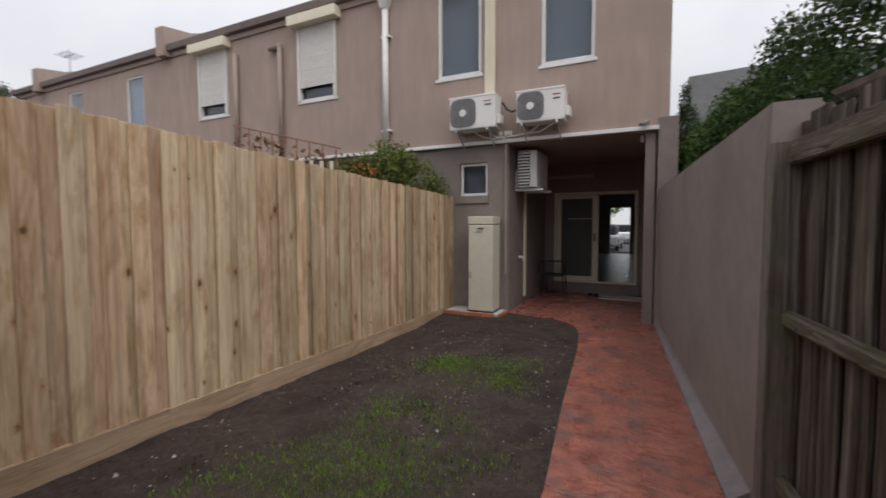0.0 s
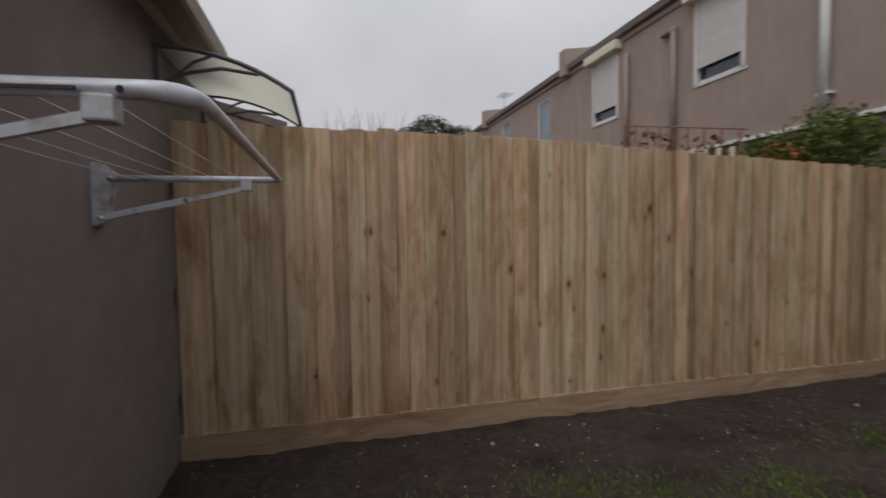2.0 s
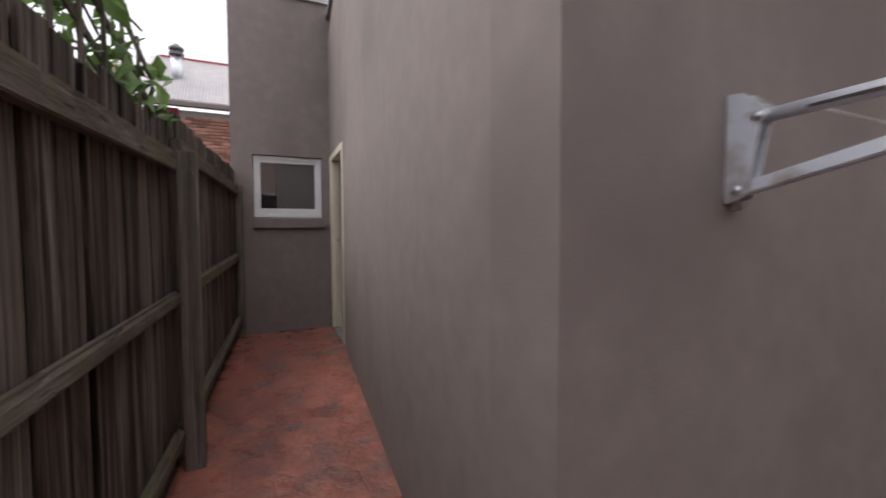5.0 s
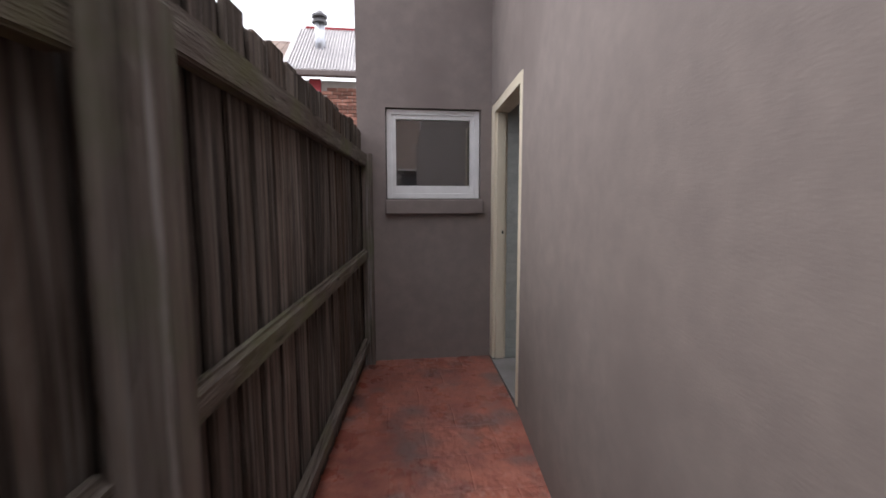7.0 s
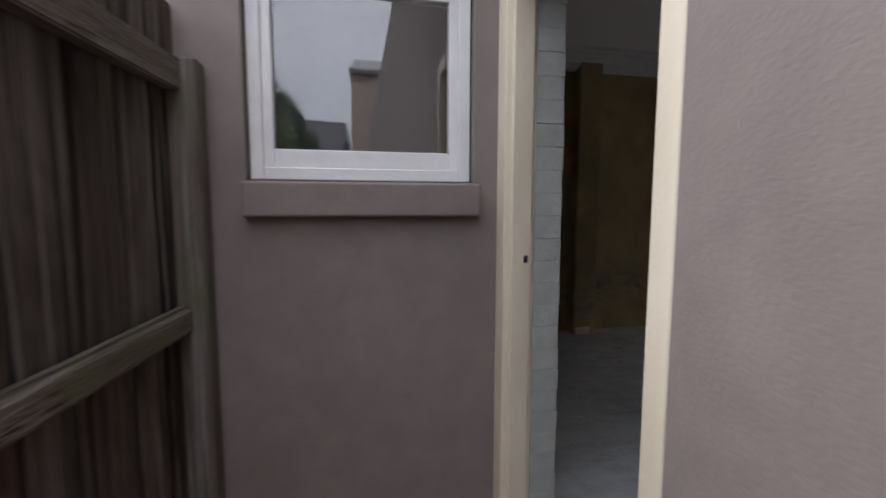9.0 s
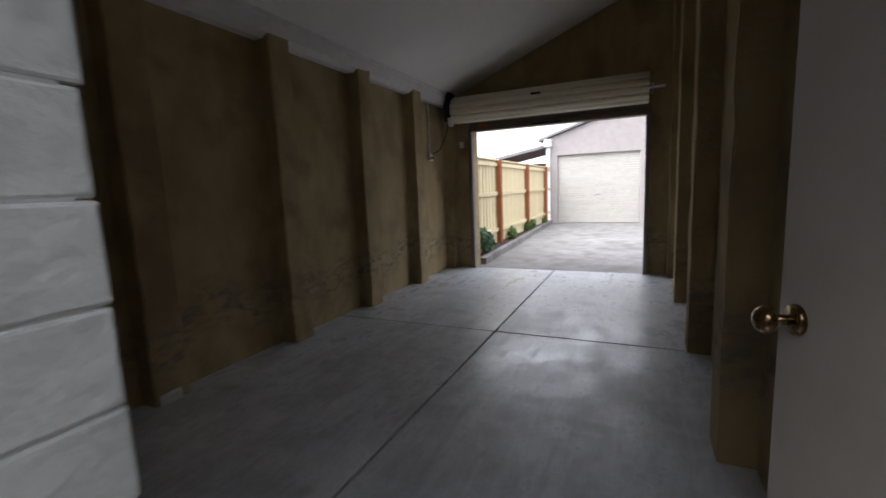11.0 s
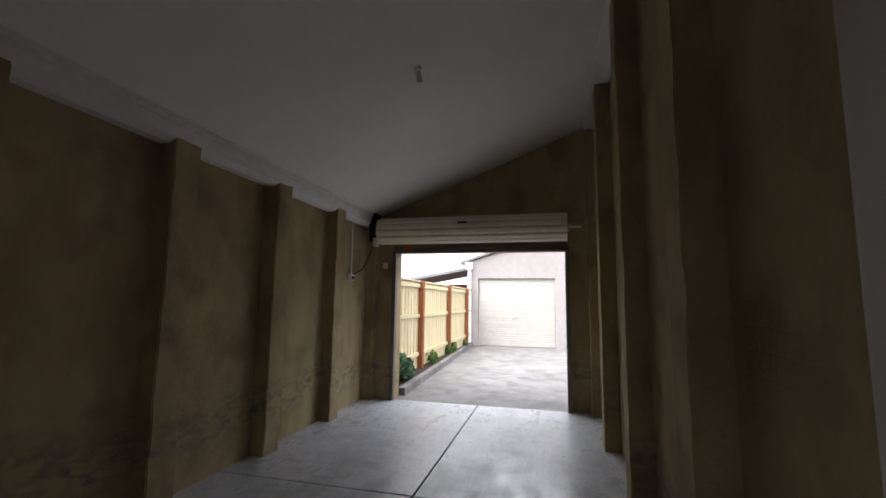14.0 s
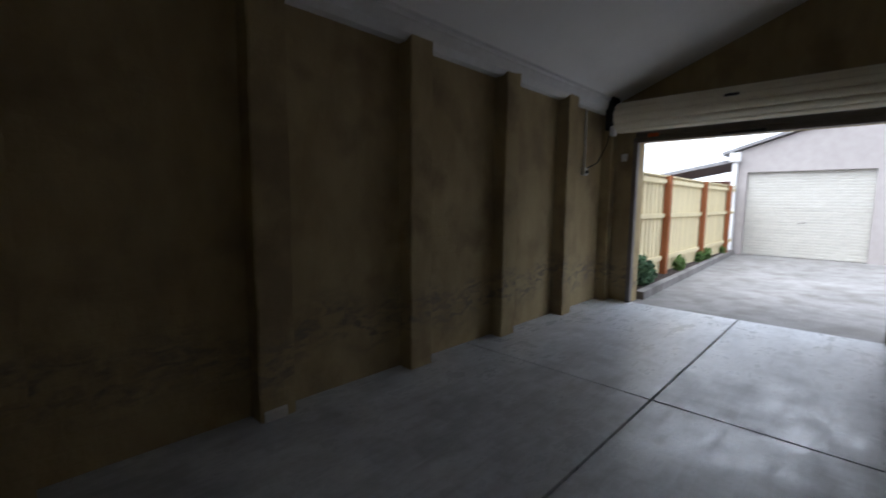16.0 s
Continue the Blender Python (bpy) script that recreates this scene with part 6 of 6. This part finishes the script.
part("pipe", B(-16.2, -16.08, -8.22, -8.1, 0.08, 2.9, 0.01), WHITE, d2)
part("rain_head", B(-16.22, -16.02, -8.3, -8.04, 2.72, 2.98, 0.015), WHITE, d2)
setting("eave_carport", slab_x(bmesh.new(), [(-12.5, 1.95), (-8.3, 2.72), (-8.3, 2.82), (-12.5, 2.05)], -19, -16.3), ROOF, "low carport roof behind the yellow fence", "roof")
setting("wall_carport", B(-18.9, -18.7, -12.5, -8.3, 0, 2.3), BRICKR, "dark brick wall under the carport", "wall")
setting("kerb_bed", prism(bmesh.new(), [(-7.9, -7.68), (-16.1, -8.02), (-16.1, -8.12), (-7.9, -7.80)], 0.05, [0.20, 0.2, 0.2, 0.20]), DRIVE, "low concrete kerb along the garden bed", "kerb")
setting("ground_bed", prism(bmesh.new(), [(-7.9, -7.802), (-16.1, -8.122), (-16.1, -8.2), (-7.9, -8.2)], 0.05, 0.19), SOIL, "dark mulch garden bed", "garden bed")
yf = thing("yellow_fence", (-12, -8.12, 0.2), "yellow painted paling fence with red timber posts", "fence")
yp = mesh_of("paling", B(-0.045, 0.045, -0.008, 0.008, 0.15, 1.95, 0.003), YELLOW)
for i in range(80):
    piece("paling", yp, yf, (-8.0 - 0.1 * i, -8.14 - 0.012 * (i % 2), 0.05))
for z in (0.45, 1.25, 1.88):
    part("rail", B(-16.05, -7.9, -8.128, -8.09, z, z + 0.08, 0.004), YELLOW, yf)
part("cap", B(-16.05, -7.9, -8.17, -8.08, 2.0, 2.03, 0.004), YELLOW, yf)
for x in (-10.05, -12.65, -15.2):
    part("post", B(x - 0.06, x + 0.06, -8.128, -8.02, 0.1, 2.02, 0.006), REDPOST, yf, "red-brown timber post")
for k, (x, y, r) in enumerate(((-8.5, -7.95, 0.25), (-8.85, -7.97, 0.17), (-10.75, -8.0, 0.15), (-12.5, -8.05, 0.12), (-13.1, -8.05, 0.15), (-14.9, -8.08, 0.1))):
    leaves("bed_plant", [(x, y, 0.2 + r * 0.8, r, r * 0.7, r)], 260, 0.12 if k < 2 else 0.08, LEAF_B if k < 2 else LEAF_V, None, "low leafy plant in the garden bed", "plant", seed=50 + k)

# ---- brick house past the passage ----
nh = thing("brick_house", (2, -13.2, 0), "old red brick house with a pale corrugated roof", "house", kind="structure")
part("wall", B(-2, 6, -13.4, -13.06, -0.05, 4.4), MORTAR, nh, "pale mortar joints")
part("roof", slab_x(bmesh.new(), [(-12.8, 4.52), (-15.2, 6.33), (-15.2, 6.38), (-12.8, 4.57)], -2, 2.6), IRON, nh, "weathered corrugated iron roof")
cr = bmesh.new()
for i in range(59):
    x = -1.95 + 0.076 * i
    rod(cr, (x, -12.79, 4.58), (x, -15.2, 6.395), 0.024, None, 6)
part("corrugation", cr, IRON, nh)
part("roof", slab_x(bmesh.new(), [(-12.8, 4.52), (-15.6, 6.1), (-15.6, 6.15), (-12.8, 4.57)], 2.61, 7), TILE, nh, "weathered brown tiled roof")
tm = mesh_of("tile", B(-0.11, 0.11, -0.2, 0.2, -0.015, 0.02, 0.008), TILE)
for i in range(9):
    for j in range(8):
        tl = piece("tile", tm, nh, (2.75 + 0.23 * i, -13.0 - 0.32 * j, 4.72 + 0.18 * j))
        tl.rotation_euler[0] = -math.atan2(1.58, 2.8)
part("gutter", B(-2, 7, -12.85, -12.7, 4.42, 4.55, 0.02), BROWN_M, nh)
part("corner_board", B(1.68, 1.95, -13.06, -12.98, 0, 4.42, 0.006), REDTRIM, nh, "dark red painted board")
part("ridge_trim", B(-2, 2.35, -15.28, -15.15, 6.36, 6.44, 0.01), REDTRIM, nh)
bk = mesh_of("brick", B(-0.112, 0.112, -0.03, 0.03, -0.036, 0.036, 0.004), BRICKR)
for r in range(18):
    for c in range(11):
        x = 0.35 + 0.24 * c + 0.12 * (r % 2)
        if not 1.56 < x < 2.07:
            piece("brick", bk, nh, (x, -13.045, 2.75 + 0.085 * r))
flue = part("flue", rod(bmesh.new(), (1.8, -14.0, 5.2), (1.8, -14.0, 6.12), 0.13, None, 18), STEEL, nh, "galvanised roof flue", True)
fu = bmesh.new()
rod(fu, (1.8, -14.0, 6.08), (1.8, -14.0, 6.13), 0.19, 0.19, 18)
rod(fu, (1.8, -14.0, 6.13), (1.8, -14.0, 6.24), 0.1, 0.1, 18)
rod(fu, (1.8, -14.0, 6.22), (1.8, -14.0, 6.27), 0.19, 0.19, 18)
rod(fu, (1.8, -14.0, 6.27), (1.8, -14.0, 6.38), 0.17, 0.06, 18)
part("cowl", fu, FANGRILL, flue, "dark flue cowl")

# ---- grass and grit ----
r = np.random.RandomState(3)
spots = [(-1.25, 3.75, 0.42, 0.3, 900), (-1.6, 3.7, 0.25, 0.22, 300), (-1.0, 4.0, 0.2, 0.2, 220), (-1.0, 3.4, 0.3, 0.2, 200), (-1.5, 1.7, 0.3, 0.3, 700), (-1.2, 1.75, 0.25, 0.25, 500), (-0.97, 2.0, 0.2, 0.2, 300), (-1.5, 2.6, 0.16, 0.14, 200), (-1.05, 2.6, 0.14, 0.12, 120), (-0.66, 2.3, 0.14, 0.2, 160), (-1.22, 2.16, 0.22, 0.15, 260), (-1.5, 2.2, 0.2, 0.15, 220), (-1.7, 1.35, 0.3, 0.25, 400), (-0.8, 1.5, 0.25, 0.3, 260), (-1.4, 3.0, 0.5, 0.5, 160), (-1.9, 0.7, 0.12, 0.1, 60)]
gv, gf = [], []
for cx, cy, rx, ry, n in spots:
    for _ in range(int(n * 2.1)):
        q = r.randint(14)
        x = cx + rx * 0.75 * math.sin(q * 12.9 + cx * 7) + r.normal() * 0.12
        y = cy + ry * 0.75 * math.sin(q * 7.3 + cy * 5) + r.normal() * 0.1
        a, h, w = r.uniform(0, 6.28), r.uniform(0.006, 0.024), r.uniform(0.0025, 0.005)
        dx, dy = math.cos(a), math.sin(a)
        lean = r.uniform(0.2, 1.0) * h
        b = len(gv)
        gv += [(x - dy * w, y + dx * w, -0.025), (x + dy * w, y - dx * w, -0.025), (x + dx * lean, y + dy * lean, -0.012 + h)]
        gf.append((b, b + 1, b + 2))
me = bpy.data.meshes.new("grass")
me.from_pydata(gv, [], gf)
me.materials.append(GRASS)
tagged(new("grass", me), "patches of thin young grass on bare soil", "grass", kind="stuff")
gv, gf = [], []
for _ in range(900):
    x, y = r.uniform(-2.7, -0.35), r.uniform(-0.6, 6.0)
    s = r.uniform(0.003, 0.009) * (2.0 if r.rand() < 0.06 else 1)
    b = len(gv)
    j = lambda: r.uniform(0.6, 1.3) * s
    z = -0.018 - dip(x, y)
    gv += [(x + j(), y, z), (x, y + j(), z), (x - j(), y, z), (x, y - j(), z), (x, y, z + j())]
    gf += [(b, b + 1, b + 4), (b + 1, b + 2, b + 4), (b + 2, b + 3, b + 4), (b + 3, b, b + 4)]
clod_v, clod_f = [], []
for _ in range(5200):
    x, y = r.uniform(-2.75, -0.3), r.uniform(-0.65, 6.2)
    q = r.uniform(0.004, 0.012) * (1.9 if r.rand() < 0.05 else 1)
    b = len(clod_v)
    for k in range(5):
        a = 1.2566 * k + r.uniform(-0.3, 0.3)
        clod_v.append((x + q * r.uniform(0.7, 1.4) * math.cos(a), y + q * r.uniform(0.7, 1.4) * math.sin(a), -0.024 - dip(x, y)))
    clod_v.append((x + r.uniform(-0.3, 0.3) * q, y + r.uniform(-0.3, 0.3) * q, -0.02 - dip(x, y) + q * r.uniform(0.5, 1.1)))
    clod_f += [(b + k, b + (k + 1) % 5, b + 5) for k in range(5)]
me = bpy.data.meshes.new("soil_clods")
me.from_pydata(clod_v, [], clod_f)
me.materials.append(SOIL)
tagged(new("soil_clods", me), "small crumbs and clods of dry topsoil", "soil clods", kind="stuff")
me = bpy.data.meshes.new("grit")
me.from_pydata(gv, [], gf)
me.materials.append(STONES)
tagged(new("grit", me), "pale grit and small stones on the soil", "grit", kind="stuff")
